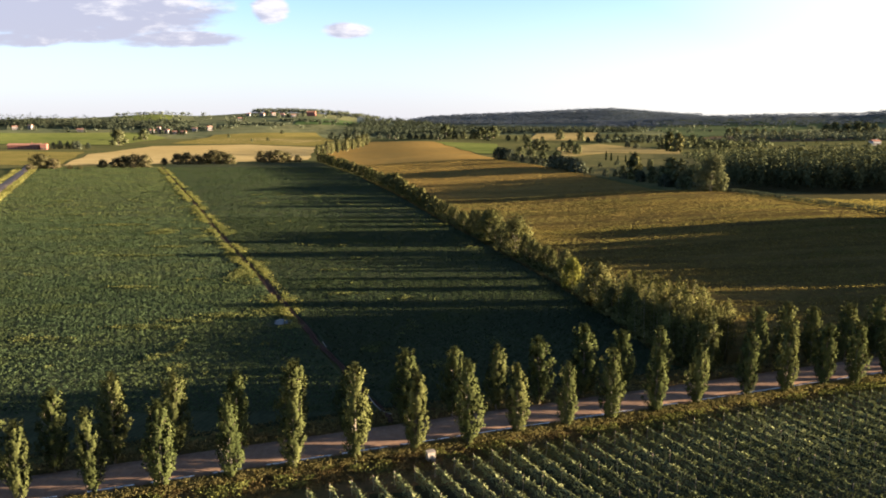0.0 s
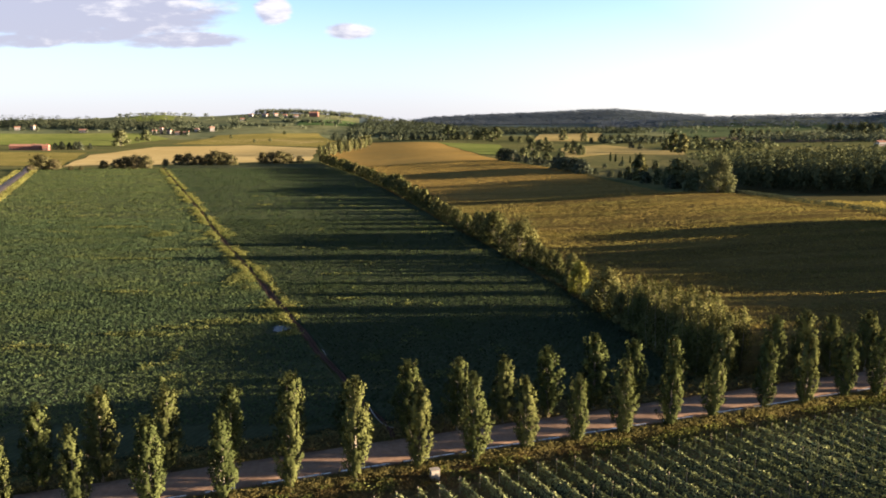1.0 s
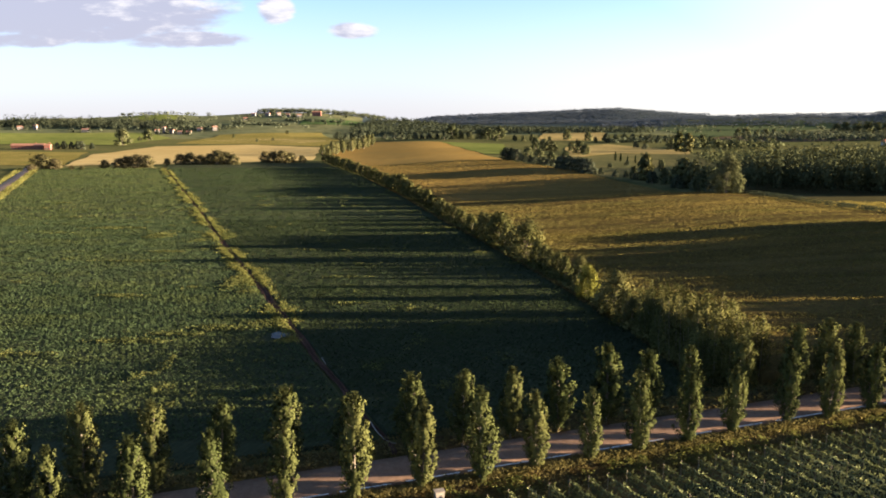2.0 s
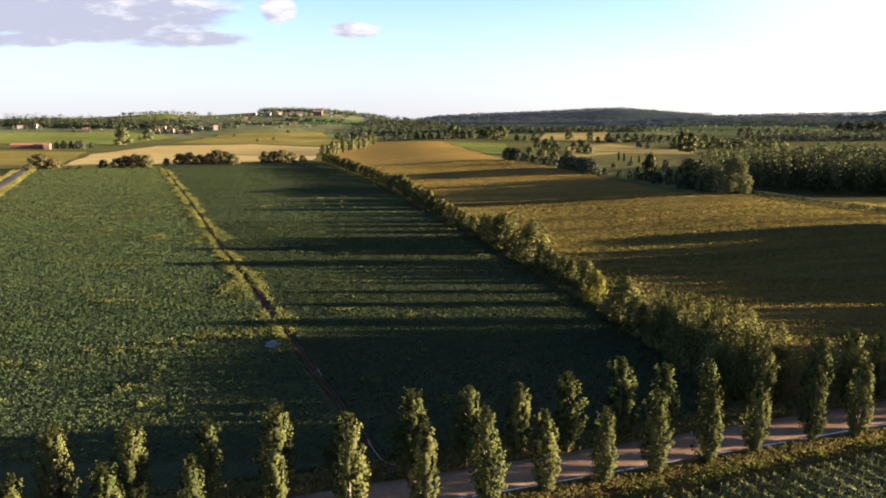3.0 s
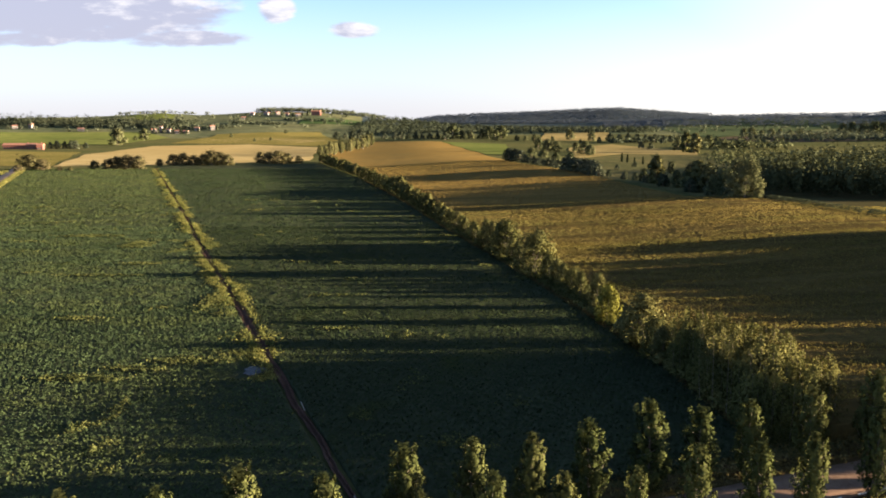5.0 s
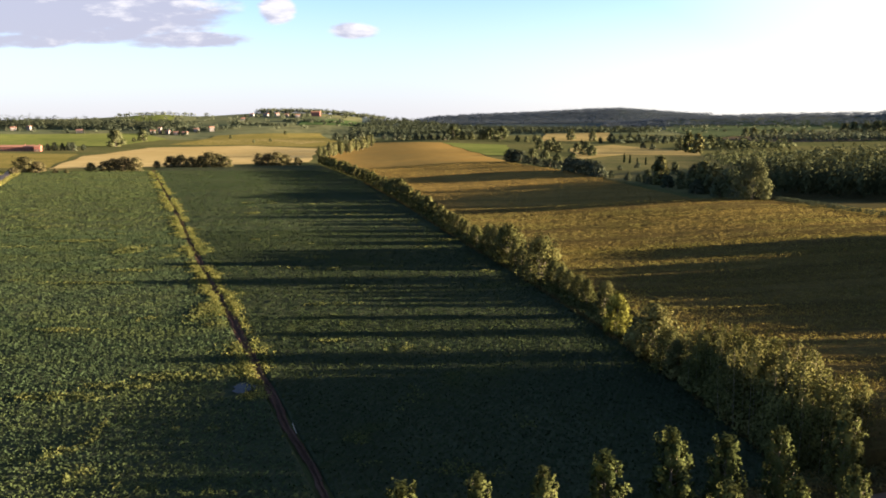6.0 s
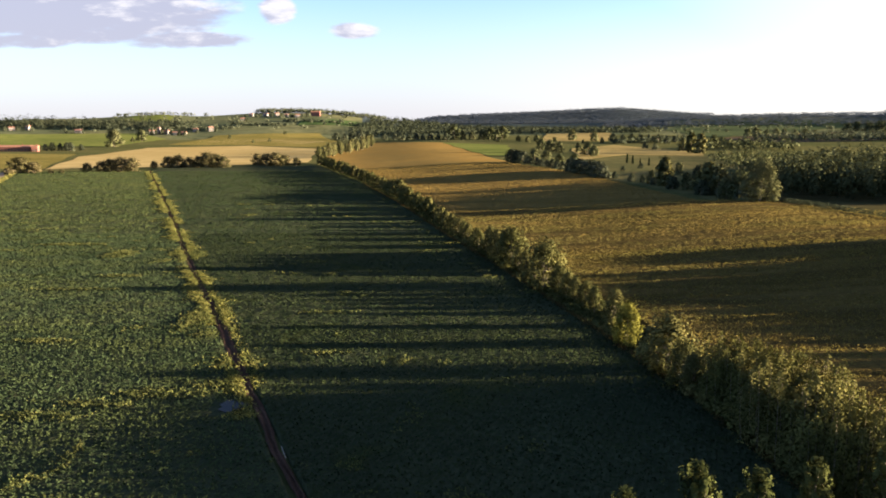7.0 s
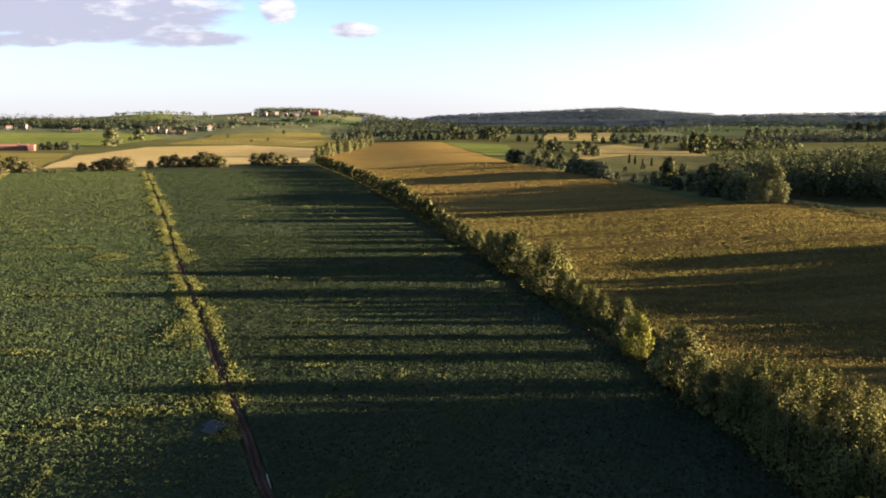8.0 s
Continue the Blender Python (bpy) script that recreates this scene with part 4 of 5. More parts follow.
# trees round the fields beyond
far = [broadleaf(110 + k, 1250, 0.62, M["far"], "leafy green tree at the edge of a far field", "far trees", height=8, width=7.4, bare=0.06, lobes=10, name="field_tree") for k in range(4)]
olive = [broadleaf(115 + k, 1250, 0.6, M["olive"], "rounded olive-brown bush at the end of the green field", "far trees", height=8, width=7.4, bare=0.04, lobes=10, name="field_tree") for k in range(3)]
dark = [broadleaf(120 + k, 1000, 0.72, M["far_dark"], "dark green tree in a far hedge", "far trees", height=8, width=8, bare=0.04, lobes=10, name="dark_tree") for k in range(3)]
pale = [poplar(130 + k, 640, 0.62, M["pale"], "pale yellowish young poplar beyond the field", "pale poplars", "pale_poplar") for k in range(3)]
cyp = [cypress(140 + k, "slim dark cypress beside a stubble field", "cypresses") for k in range(2)]
plant_out(olive, [(-268, 494, 4.6), (-267, 505, 11), (-258, 505, 7.8), (-244, 499, 3.5), (-237, 499, 3.1), (-230, 517, 6), (-220, 517, 7.2), (-214, 517, 8.8), (-207, 517, 10), (-200, 517, 9.6)], 8, 20, (1.4, 1.9))
plant_out(olive, [(-200, 554, 5.2), (-190, 554, 8.6), (-183, 554, 9.5), (-175, 554, 7.7), (-168, 554, 8.6), (-162.5, 554, 11.6), (-156, 554, 10.3), (-151, 554, 8.2), (-134, 582, 9), (-126, 575, 9.4), (-119, 575, 10.2), (-114, 582, 8.1), (-105, 582, 5.9)], 8, 21, (1.3, 1.8))
plant_out(far, [(-387, 921, 21.3), (-409, 1060, 17.2), (-312, 1148, 6.2), (-249, 1033, 4.8), (-233, 1061, 4.9), (-246, 1229, 6.6), (-413, 1040, 6.4)], 8, 22, (1.1, 1.4))
plant_out(dark, [(-424, 836, 7.7), (-417, 837, 9), (-409, 838, 8.4), (-402, 838, 9.1), (-394, 830, 9.6), (-387, 840, 7.1)], 8, 23)
plant_out(pale, [(-104, 679, 11), (-101, 689, 9.7), (-98, 700, 13.5), (-96, 722, 11.4), (-94, 744, 13.8), (-91, 767, 10.6), (-89, 792, 14.1), (-84.5, 802, 12.5), (-81, 826, 15.3), (-78.5, 850, 15.8), (-77, 890, 15.1)], 9, 24, (1.3, 1.8))
plant_out(pale, [(-99, 684, 7), (-95, 705, 12.5), (-92, 733, 9.4), (-87, 762, 13), (-83, 806, 10.1)], 9, 25, (1.1, 2.0))
plant_out(dark, [(-146, 1105, 11.9), (-135, 1109, 10.3), (-128, 1140, 13.2), (-116, 1145, 14.1), (-107, 1172, 12.6), (-79, 1121, 8.6), (-61, 1091, 9.3), (-52, 1076, 10.8), (-41, 1059, 8.2), (-30, 1043, 8.8), (-21, 1031, 7.2), (-10, 1024, 9.5), (0, 1022, 7.9), (10, 1001, 10.8)], 8, 26, (1.1, 1.4))
plant_out(far, [(21, 1041, 20.1), (58, 1016, 14.1), (69, 1014, 16.4), (86, 1030, 18.3), (73, 960, 14.8), (45, 1037, 10.4), (100, 958, 8.1), (109, 940, 7.3), (122, 957, 8.9), (33, 1020, 11.8)], 8, 27, (1.0, 1.3))
plant_out(dark, [(50, 534, 9.6), (54, 534, 9), (58, 532, 8.4), (60, 522, 5), (62, 514, 4.6), (64, 506, 5), (66, 498, 4.6), (68, 490, 4.8), (70, 482, 5.4), (72, 474, 4.6), (74, 466, 4.8), (76, 458, 4.4), (75, 447, 7.8), (76.5, 443, 8.4), (78, 439, 8), (79, 434.5, 8.6), (80.5, 430, 8.2), (82, 425.5, 8.8), (83.5, 421, 8.2), (84.5, 416.5, 8.6), (86, 412, 7.4)], 8, 28, (1.1, 1.4))
plant_out(far, [(66, 536, 10), (72, 522, 9), (78, 505, 8), (84, 486, 8.5), (123, 680, 8.9), (120, 625, 11.6), (123, 615, 9), (106, 680, 9.5), (98, 680, 11.6), (97, 731, 11.9)], 8, 28, (1.0, 1.3))
plant_out(far, [(172, 989, 14.5), (193, 953, 12.5), (137, 906, 7.7), (170, 904, 4.2), (192, 903, 7), (211, 919, 8.5)], 8, 29, (1.0, 1.2))
plant_out(dark, [(205, 902, 11.8), (220, 919, 9.9), (231, 920, 11.4), (241, 920, 10.6), (252, 920, 9.9), (258, 902, 10.4), (263, 885, 9.6), (204, 730, 6.2), (203, 759, 7), (284, 922, 7.8)], 8, 30)
plant_out(far, [(222, 703, 12), (270, 758, 14.1), (300, 817, 10.1)], 8, 31)
lit = broadleaf(150, 700, 1.0, M["pale"], "tall pale sunlit tree beyond the stubble", "far trees", height=8, width=5, bare=0.05, name="pale_tree")
plant_out([lit], [(217, 667, 18.6), (221, 655, 17.8), (104, 367, 14.3), (111, 331, 14)], 8, 32, (0.9, 1.1))
plant_out(cyp, [(126, 523, 6.5), (128, 516, 6), (131, 509, 4.3), (133, 496, 5.4)], 9, 33)
plant_out(far, [(97, 398, 4), (99, 386, 4.4), (101, 378, 7), (105.5, 357, 5), (107, 347, 8.1), (109, 337, 9.7), (113, 325, 13.0), (114, 320, 8.3), (129, 425, 7.3), (110, 309, 9.4), (112, 302, 12)], 8, 34, (0.8, 1.05))
plant_out(far, [(431, 1067, 12.3), (444, 1072, 14), (461, 1077, 10), (476, 1080, 12.5), (501, 1109, 11.1), (503, 1081, 10.8), (527, 1100, 11), (549, 1115, 8.6), (661, 1234, 18.1), (672, 1227, 20.8), (686, 1217, 18.8), (711, 1229, 20.8), (720, 1219, 18.8), (729, 1211, 16.8)], 8, 35, (1.0, 1.3))
oaks = [broadleaf(160 + k, 9000, 0.48, M["oak"], "broad old tree with a full rounded crown at the field corner", "", height=16.5, width=17, bare=0.03, lobes=13, name="field_oak") for k in range(1)]
put(oaks[0], 111.5, 283, 1.0, 40, 0.9)


def woods(name, label, outline, gap, tall, wide, mat, seed, per=60, size=2.0, vary=(0.72, 1.15), calm=0.0):
    """A wood as one mass: many crowns of loose leaves over an outline."""
    rng = np.random.default_rng(seed)
    xs, ys = [p[0] for p in outline], [p[1] for p in outline]
    x, y = np.meshgrid(np.arange(min(xs), max(xs), gap), np.arange(min(ys), max(ys), gap))
    x, y = x.ravel() + rng.normal(0, gap * 0.25, x.size), y.ravel() + rng.normal(0, gap * 0.25, y.size)
    ok = inside(x, y, outline)
    x, y = x[ok], y[ok]
    hgt = tall * rng.uniform(*vary, len(x))
    k = np.repeat(np.arange(len(x)), per)
    d = unit(rng.normal(size=(len(k), 3)))
    rad = rng.random(len(k)) ** 0.4
    p = np.stack([x[k] + d[:, 0] * wide * rad, y[k] + d[:, 1] * wide * rad, terrain(x, y)[k] + hgt[k] * (0.52 + 0.48 * d[:, 2] * rad)], 1)
    # calm turns the surfaces upward, putting haze's low contrast into the shape
    tagged(new(name, leaf_mesh(name, leaves(p, size, rng, d * (1 - calm) + (0, 0, 0.3 + calm), 0.45 * (1 - calm), 0.8, 0.86), [mat])), label, "wood", kind="stuff")


woods("poplar_wood", "dark plantation of tall trees behind the maize", [(128, 312), (148, 296), (185, 284), (300, 300), (330, 350), (240, 400), (150, 360)], 5.2, 17, 2.5, M["wood"], 200, 115, 1.15, (0.75, 1.1))
woods("poplar_wood", "far part of the dark tree plantation", [(150, 352), (240, 402), (332, 352), (400, 400), (330, 470), (220, 450)], 8, 15, 4, M["wood"], 210, 90, 1.6)
woods("far_wood", "dark wood behind the farm houses", [(-860, 1240), (-640, 1262), (-545, 1262), (-420, 1300), (-420, 1340), (-800, 1330)], 13, 17, 7, M["far_dark"], 201, 60, 2.4, (0.45, 1.3), 0.3)
woods("far_wood", "wooded hilltop with dark tree crowns", [(-400, 1630), (-230, 1660), (-130, 1680), (-120, 1740), (-390, 1700)], 11, 11, 7, M["far_dark"], 202, 50, 2.4)
woods("far_wood", "wooded hillside running down to the valley", [(-150, 1250), (-60, 1230), (60, 1240), (330, 1200), (420, 1400), (100, 1600), (-80, 1700), (-150, 1500)], 15, 11, 7, M["far_dark"], 203, 40, 2.6, (0.5, 1.2), 0.4)
woods("far_wood", "woods on the rising ground", [(380, 980), (460, 900), (640, 880), (860, 1050), (700, 1080), (480, 1020)], 12, 10, 5.5, M["far_dark"], 204, 44, 2.2, (0.5, 1.3), 0.3)
def ridge(bears, near, deep):
    """An outline in plan from bearings and distances."""
    ring = [(near * math.sin(math.atan(b)), near * math.cos(math.atan(b))) for b in bears]
    return ring + [(deep * math.sin(math.atan(b)), deep * math.cos(math.atan(b))) for b in reversed(bears)]


# both crests use the ridge leaves with haze in their colour
woods("far_wood", "wooded ridge on the horizon, distance haze put into its leaf colour", ridge((-0.03, 0.0, 0.05, 0.1, 0.15, 0.2, 0.25, 0.3, 0.36), 2750, 4250), 34, 15, 20, M["ridge"], 206, 14, 11.0, (0.6, 1.2), 0.95)
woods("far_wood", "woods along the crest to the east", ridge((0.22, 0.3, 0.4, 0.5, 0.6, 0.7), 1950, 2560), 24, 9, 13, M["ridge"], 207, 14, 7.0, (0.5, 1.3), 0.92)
woods("far_wood", "tree-lined crest of the western hill", ridge((-0.42, -0.37, -0.3), 1690, 1740), 17, 7, 8, M["far_dark"], 208, 20, 3.0)
woods("far_wood", "trees round the village houses", [(-475, 1240), (-360, 1285), (-340, 1320), (-480, 1300)], 12, 9, 6, M["far_dark"], 211, 26, 3.0)
woods("far_wood", "copse and scrub among the stubble fields", [(138, 345), (156, 390), (240, 470), (240, 520), (190, 480), (146, 410)], 15, 6.5, 4.2, M["far"], 212, 30, 2.0)
woods("far_wood", "dark wood across the valley floor", [(235, 700), (330, 715), (370, 800), (290, 800)], 14, 10, 6, M["wood"], 213, 28, 2.8)
woods("far_wood", "line of trees along the valley", [(210, 860), (330, 960), (310, 990), (200, 890)], 13, 8, 6, M["far_dark"], 214, 28, 2.6)
woods("far_wood", "dark hedge across the hillside", [(-520, 1400), (-430, 1390), (-425, 1402), (-520, 1414)], 9, 6, 5, M["far_dark"], 220, 20, 2.6)
woods("far_wood", "dark hedge across the hillside", [(-380, 1370), (-270, 1360), (-262, 1376), (-380, 1388)], 9, 6, 5, M["far_dark"], 221, 20, 2.6)
woods("far_wood", "scrub along a hillside track", [(-300, 1450), (-180, 1420), (-130, 1400), (-125, 1418), (-290, 1470)], 9, 6, 5, M["far_dark"], 222, 20, 2.6)
woods("far_wood", "dark hedge across the hillside", [(-640, 1370), (-560, 1420), (-570, 1440), (-660, 1390)], 9, 6, 5, M["far_dark"], 223, 20, 2.6)
plant_out(dark, [(85.5, 432, 5), (91, 409, 4), (95, 392, 3.6), (100, 372, 3.6), (103, 352, 6), (106.5, 326, 6.5), (109.5, 312, 6), (111, 297, 5), (120, 318, 6.5), (124, 338, 6.5), (118, 356, 6), (134, 372, 6), (128, 398, 4), (112, 402, 3.5), (142, 432, 5), (106, 452, 3), (121, 470, 3.6)], 8, 36, (1.1, 1.5))
woods("far_scrub", "scrub between the stubble and the plantation", [(165, 420), (250, 470), (300, 560), (290, 650), (235, 640), (185, 540)], 12, 6, 3.6, M["far"], 231, 36, 1.3)
woods("far_wood", "single trees scattered on the hillside", ridge((-0.5, -0.4, -0.3, -0.2, -0.12), 1340, 1640), 42, 6.5, 6, M["far_dark"], 232, 22, 2.6)
woods("far_wood", "single trees on the eastern rise", ridge((0.3, 0.4, 0.5, 0.62), 1250, 1900), 75, 8, 7, M["far_dark"], 233, 24, 3.0)
r = random.Random(52)
plant_out(dark, [(x + r.uniform(-4, 4), y + r.uniform(-9, 2), r.uniform(5, 9)) for x, y in ((-697, 1236), (-680, 1240), (-656, 1240), (-590, 1224), (-565, 1226), (-462, 1216), (-451, 1219), (-441, 1224), (-428, 1216), (-412, 1214), (-398, 1218), (-392, 1262), (-370, 1266), (-378, 1452), (-366, 1452), (-390, 1560), (-360, 1552), (-340, 1556), (-318, 1540), (-296, 1528), (-272, 1524), (-262, 1548))], 8, 53, (0.9, 1.3))
# the tall trees beyond the maize whose long shadows cross it
for k, (y0, y1, tall, per) in enumerate(((96, 107, 9.0, 130), (108, 131, 10.6, 140), (133.5, 145.5, 9.6, 150), (146.5, 155.5, 9.2, 120), (156.5, 177, 10.0, 170), (178.2, 185.6, 9.4, 160), (186, 190.5, 6.6, 130), (191, 202.3, 8.4, 170))):
    woods("shelter_wood", "dense shelter trees beyond the maize field", [(133, y0), (149, y0), (149, y1), (133, y1)], 2.6, tall + 0.6, 2.0, M["hedge"], 240 + k, per, 1.0, (0.88, 1.06))
drop_models(poplars + hedge + distant + bushes + [yellow] + shoots + far + olive + dark + pale + cyp + [lit] + oaks)
# ---------------------------------------------------------------- vineyard
VINE_DIR = np.array((0.43, -0.903))


def vine_row(seed):
    """A trellis row 24 m long from the origin along +x: posts, wire and leafy canes, with shoots sticking out above."""
    rng = np.random.default_rng(seed)
    ob = thing("vine_row", "trellised vine row with leafy green canes on wooden posts", "vine row", "vineyard rows")
    long = 24
    n = 2300
    x = rng.uniform(0, long, n)
    wob = 0.07 * np.sin(x * 1.9) + 0.05 * np.sin(x * 4.3 + seed)
    a = rng.uniform(-0.3, math.pi + 0.3, n)
    full = 1 + 0.2 * np.sin(x * 2.7 + seed) * np.sin(x * 0.9)
    low = rng.random(n) * (np.abs(np.cos(a)) > 0.6)
    p = np.stack([x, wob + 0.17 * full * np.cos(a), 0.95 + 0.42 * full * np.sin(a) - 0.7 * low], 1) + rng.normal(0, 0.04, (n, 3))
    way = np.stack([0 * x, 1.6 * np.cos(a), 0.6 * np.sin(a)], 1)
    m, canes = 1000, 120
    s = rng.integers(0, canes, m)
    sx, sa, sh = rng.uniform(0, long, canes), rng.normal(0, 0.4, canes), rng.uniform(0.12, 0.6, canes)
    t = rng.random(m)
    q = np.stack([sx[s] + rng.normal(0, 0.04, m) + 0.2 * t, sa[s] * t * 0.6 + rng.normal(0, 0.04, m), 1.25 + sh[s] * t], 1)
    way = np.concatenate([way, np.stack([0.1 + 0 * t, 0.9 + sa[s], 0.5 + 0 * t], 1)])
    part("foliage", leaf_mesh("foliage", leaves(np.concatenate([p, q]), 0.155, rng, way, 0.35, 0.8, 0.85), [M["vine"]]), ob)
    post = None
    for k in range(5):
        if post is None:
            bm = bmesh.new()
            bmesh.ops.create_cone(bm, cap_ends=True, segments=8, radius1=0.04, radius2=0.035, depth=1.6, matrix=Matrix.Translation((0, 0, 0.8)))
            post = from_bm("post", bm, M["post"])
        o = part("post", post, ob)
        o.location = (0.1 + 5.8 * k, 0, 0)
    for h in (0.8, 1.4):
        part("wire", mesh_from("wire", *tube([(0, 0, h), (12, 0.02, h - 0.02), (24, 0, h)], (0.006, 0.006, 0.006), 4), [M["concrete"]]), ob)
    return ob


rows_made = [vine_row(300 + k) for k in range(4)]
turn = math.degrees(math.atan2(VINE_DIR[1], VINE_DIR[0]))
r = random.Random(14)
for k in range(41):
    s = -10 + 1.93 * k
    x = float(s)
    y = float(np.interp(s, (-30, -5.8, 8, 17.8, 28.6, 40, 55.4, 80), (48, 57.4, 63.6, 66.6, 70.2, 74.3, 79.4, 87.5)))
    copy_thing(rows_made[k % 4], pose(x, y, 0.0, 0, 0, turn + r.uniform(-0.3, 0.3)))
drop_models(rows_made)

# rough grass and dry weeds on the road's verges
def verge_spots(rng, lo, hi, count, x0=-60, x1=95):
    x = rng.uniform(x0, x1, count)
    off = rng.uniform(lo, hi, count)
    return np.stack([x - ROAD_SLOPE * ROAD_COS * off, road_y(x) + off * ROAD_COS], 1)


rng = np.random.default_rng(31)
crop_tufts("verge_grass", verge_spots(rng, -9.0, -3.0, 9000, -45, 80), 0.22, 0.22, M["verge"], "rough grass on the road verge", 32, (0.2, 0, 0.5), 4, 0.8, 0.3, 0.45)
spots = verge_spots(rng, -9.0, -3.2, 6000, -45, 80)
spots = spots[lumps(spots[:, 0], spots[:, 1], 4.0) + 0.012 * (10 - spots[:, 0]) > 0.25]
crop_tufts("verge_weeds", spots, 0.2, 0.3, M["rust"], "rusty dry weeds on the road verge", 33, (0.2, 0, 0.4), 5, 0.8, 0.25, 0.5)
spots = verge_spots(rng, -8.5, -3.6, 4200, -45, 80)
spots = spots[lumps(spots[:, 0] + 30, spots[:, 1], 3.0) + 0.006 * spots[:, 0] > 0.15]
crop_tufts("verge_weeds", spots, 0.26, 0.4, M["weed"], "green weeds at the foot of the poplars", 35, (0.2, 0, 0.4), 5, 0.8, 0.25, 0.5)
crop_tufts("verge_grass", verge_spots(rng, 3.0, 8.0, 3000, -50, 80), 0.4, 0.35, M["verge"], "rough grass between the road and the crop", 34, (0.1, 0, 0.4), 4, 0.8, 0.3, 0.5)
# tall weeds added under the front poplars to keep low sun off the road
crop_tufts("verge_weeds", verge_spots(rng, -5.6, -4.5, 3600, -45, 95), 0.24, 0.8, M["verge"], "tall dry weeds added along the poplars to shade the asphalt", 36, (0.1, 0, 0.3), 7, 0.9, 0.22, 0.4)
# ---------------------------------------------------------------- houses and small things
def box_mesh(name, size, material, bevel=0.0):
    bm = bmesh.new()
    bmesh.ops.create_cube(bm, size=1.0, matrix=Matrix.Translation((0, 0, size[2] / 2)) @ Matrix.Diagonal((*size, 1)))
    if bevel:
        bmesh.ops.bevel(bm, geom=bm.edges[:], offset=bevel, segments=2, affect="EDGES")
    return from_bm(name, bm, material)


def house(x, y, wide, deep, tall, turn, wall, label):
    """A farmhouse: walls, pitched roof with eaves, chimney, door, windows with frames and shutters."""
    ob = thing("house", label, "house")
    ob.matrix_world = pose(x, y, float(terrain(x, y)) - 0.2, 0, 0, turn)
    part("wall", box_mesh("wall", (wide, deep, tall), wall), ob)
    rise = deep * 0.22
    w, d = wide / 2 + 0.5, deep / 2 + 0.5
    verts = [(-w, -d, tall - 0.1), (w, -d, tall - 0.1), (w, d, tall - 0.1), (-w, d, tall - 0.1), (-w, 0, tall + rise), (w, 0, tall + rise),
             (-w, -d, tall + 0.15), (w, -d, tall + 0.15), (w, d, tall + 0.15), (-w, d, tall + 0.15), (-w, 0, tall + rise + 0.25), (w, 0, tall + rise + 0.25)]
    bm = bmesh.new()
    bv = [bm.verts.new(v) for v in verts]
    for f in ((0, 1, 7, 6), (2, 3, 9, 8), (6, 7, 11, 10), (8, 9, 10, 11), (0, 3, 2, 1), (1, 2, 8, 11, 7), (3, 0, 6, 10, 9)):
        bm.faces.new([bv[i] for i in f])
    roof = part("roof", from_bm("roof", bm, M["roof"]), ob, "weathered terracotta tile roof")
    ch = part("chimney", box_mesh("chimney", (0.9, 0.7, 1.6), wall, 0.05), roof)
    ch.location = (wide * 0.22, 0.0, tall + rise - 0.4)
    count = max(2, int(wide / 3.2))
    for storey in range(max(1, int(tall / 3))):
        for k in range(count):
            px = (k + 0.5) / count * wide - wide / 2
            win = part("window", box_mesh("window", (1.1, 0.12, 1.4), M["pane"]), ob, "dark window")
            win.location = (px, -deep / 2 - 0.03, 1.0 + 3 * storey)
            part("window_sill", box_mesh("window_sill", (1.3, 0.3, 0.1), M["concrete"]), win).location = (0, -0.06, -0.12)
            for sx in (-0.85, 0.85):
                part("shutter", box_mesh("shutter", (0.55, 0.08, 1.4), M["shutter"]), win).location = (sx, -0.06, 0)
    door = part("door", box_mesh("door", (1.2, 0.12, 2.2), M["shutter"]), ob)
    door.location = (wide * 0.05, -deep / 2 - 0.04, 0.2)
    return ob


house(-446, 818, 33, 9, 4.6, 6, M["wall_red"], "long red brick farmhouse with a tiled roof")
house(-424, 816, 6, 7, 5.0, 12, M["wall_red"], "red brick barn beside the long farmhouse")
for x, y, w, d, t, a in [(-689, 1241, 10, 8, 6, 20), (-667, 1249, 8, 8, 8, -10), (-576, 1230, 14, 8, 5, 5), (-456, 1222, 9, 8, 7, 15), (-447, 1228, 6, 6, 12, 0), (-436, 1232, 12, 8, 6, -20), (-418, 1221, 12, 8, 5, 10), (-406, 1224, 10, 8, 5, 0), (-402, 1271, 10, 8, 6, 0), (-378, 1275, 10, 9, 8, 25)]:
    house(x, y, w * 0.75, d * 0.8, t * 0.8, a, M["wall_pale"], "pale plastered village house among trees")
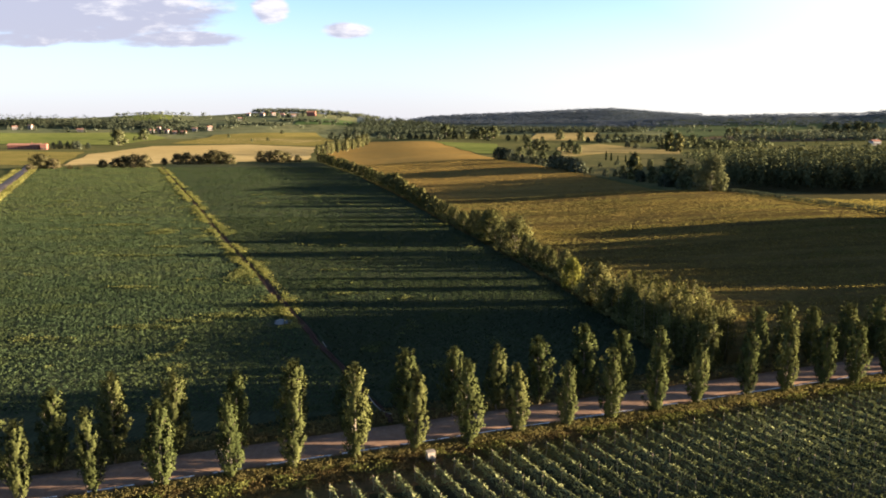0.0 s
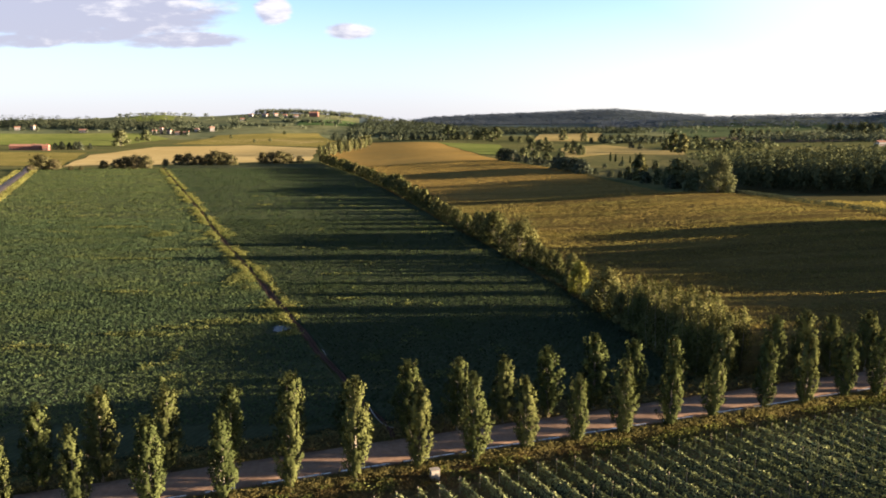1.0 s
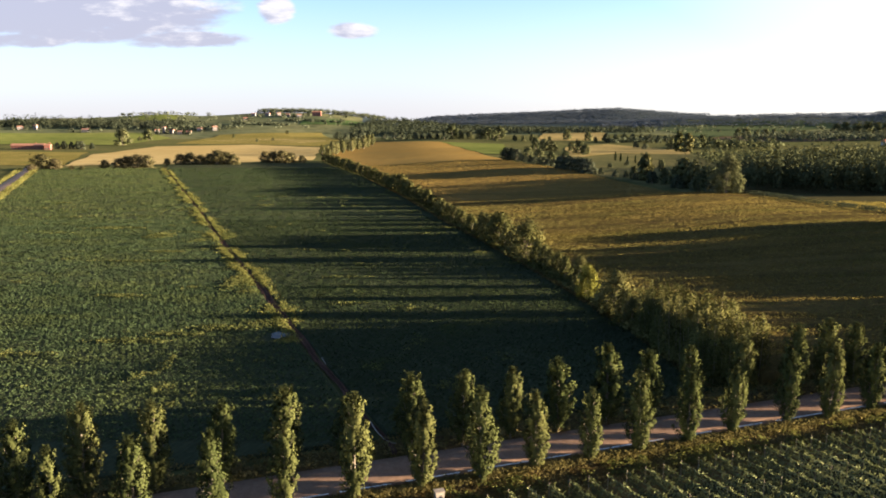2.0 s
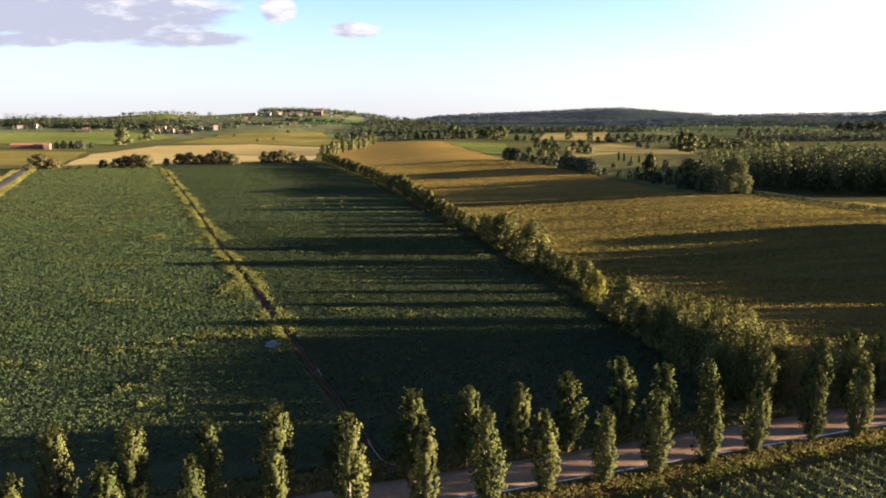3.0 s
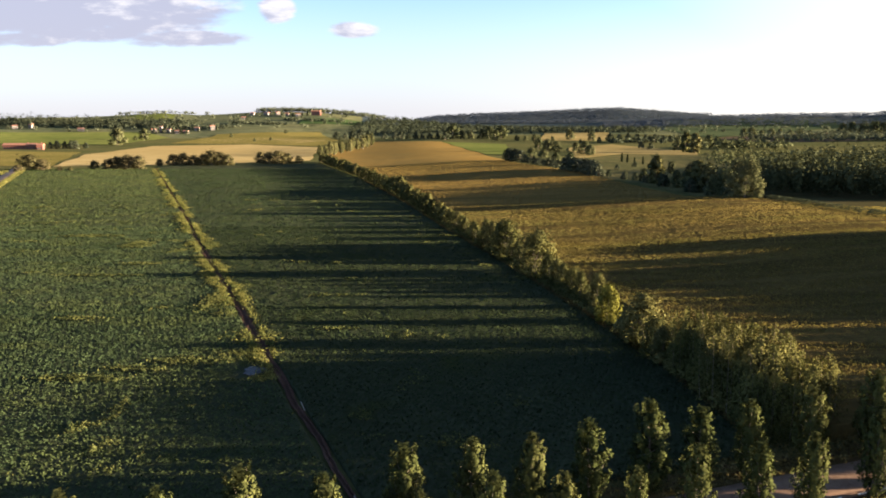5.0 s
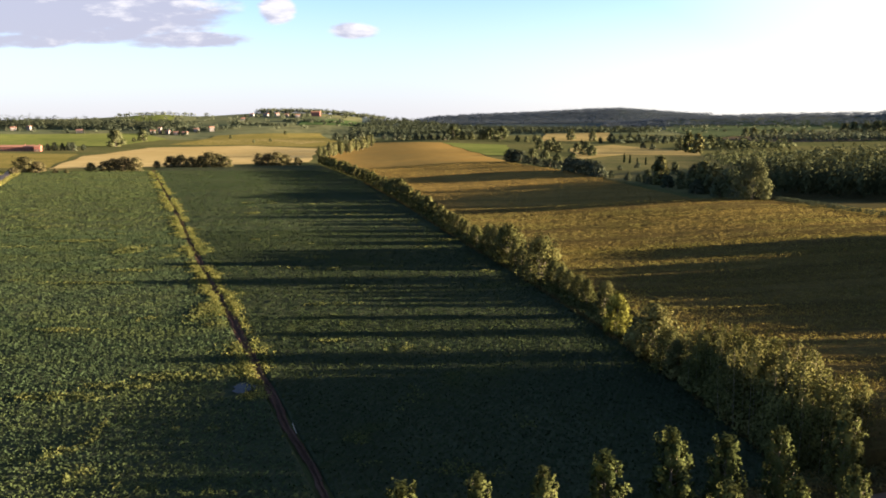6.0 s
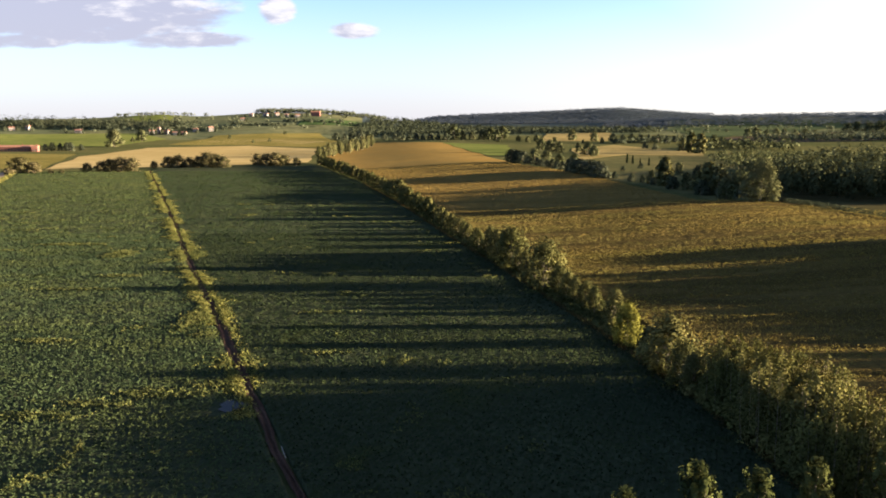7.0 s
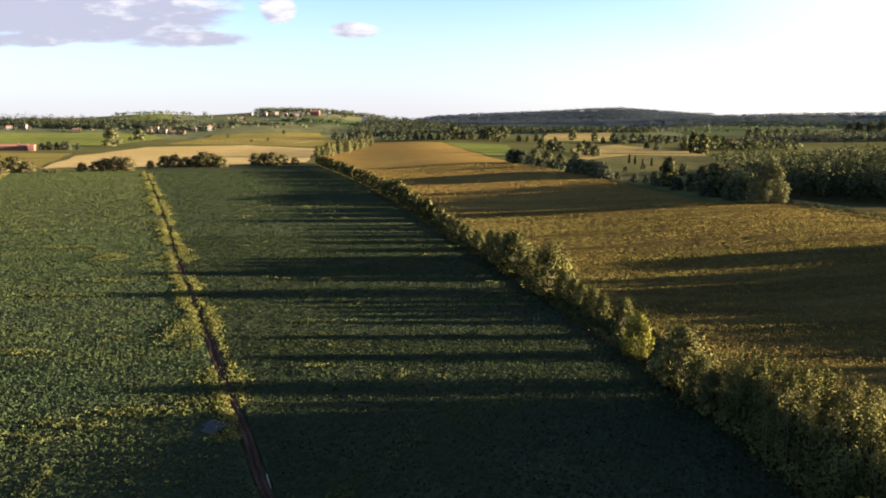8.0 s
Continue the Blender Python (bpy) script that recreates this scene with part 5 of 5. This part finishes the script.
for x, y, w, d, t, a in [(-373, 1460, 10, 9, 6, 10), (-384, 1572, 10, 8, 6, 0), (-352, 1562, 12, 9, 6, -15), (-330, 1566, 9, 8, 6, 30), (-307, 1545, 10, 9, 6, 0), (-282, 1532, 12, 9, 6, 15), (485, 800, 12, 9, 6, 10)]:
    house(x, y, w * 0.8, d * 0.8, t * 0.75, a, M["wall_pale"], "pale hillside house with a tiled roof")
house(-250, 1560, 18, 10, 8, 0, M["wall_red"], "large red manor on the hilltop")


def marker():
    """The small pale concrete box on the verge."""
    ob = thing("utility_box", "weathered pale concrete utility box on the road verge", "utility box")
    ob.matrix_world = pose(1.2, 64.1, -0.02, 0, 0, 18.5)
    part("body", box_mesh("body", (0.85, 0.6, 1.0), M["concrete"], 0.03), ob)
    part("lid", box_mesh("lid", (0.95, 0.7, 0.1), M["concrete"], 0.02), ob).location = (0, 0, 1.0)


marker()


def puddle():
    """A puddle in the tractor ruts beside the ditch."""
    a = np.linspace(0, 2 * math.pi, 40, endpoint=False)
    r = 1 + 0.18 * np.sin(3 * a + 1) + 0.1 * np.sin(7 * a)
    x, y = -23.8 + 1.6 * r * np.cos(a), 114.6 + 1.7 * r * np.sin(a)
    bm = bmesh.new()
    bm.faces.new([bm.verts.new((px, py, 0.6)) for px, py in zip(x, y)])
    tagged(new("puddle", from_bm("puddle", bm, M["water"])), "still puddle of rainwater beside the ditch", "puddle", kind="structure")


puddle()


def pipe(path, radius, label):
    """A length of pale plastic drain pipe lying on the ground, with open ends."""
    pts = [(x, y, float(terrain(x, y)) + h) for x, y, h in path]
    v, f = tube(pts, [radius] * len(pts), 10)
    ob = tagged(new("drain_pipe", mesh_from("drain_pipe", v, f, [M["concrete"]], smooth_faces=True)), label, "pipe")
    return ob


pipe([(-6.6, 81.0, 0.5), (-6.1, 79.6, 0.45), (-5.6, 78.3, 0.4), (-4.8, 76.7, 0.35), (-4.1, 75.9, 0.3), (-3.4, 75.6, 0.3)], 0.06, "pale plastic drain pipe curving out of the ditch")
pipe([(-15.6, 103.6, 0.5), (-15.1, 102.2, 0.5), (-14.6, 100.9, 0.45)], 0.055, "short pale pipe lying in the ditch")
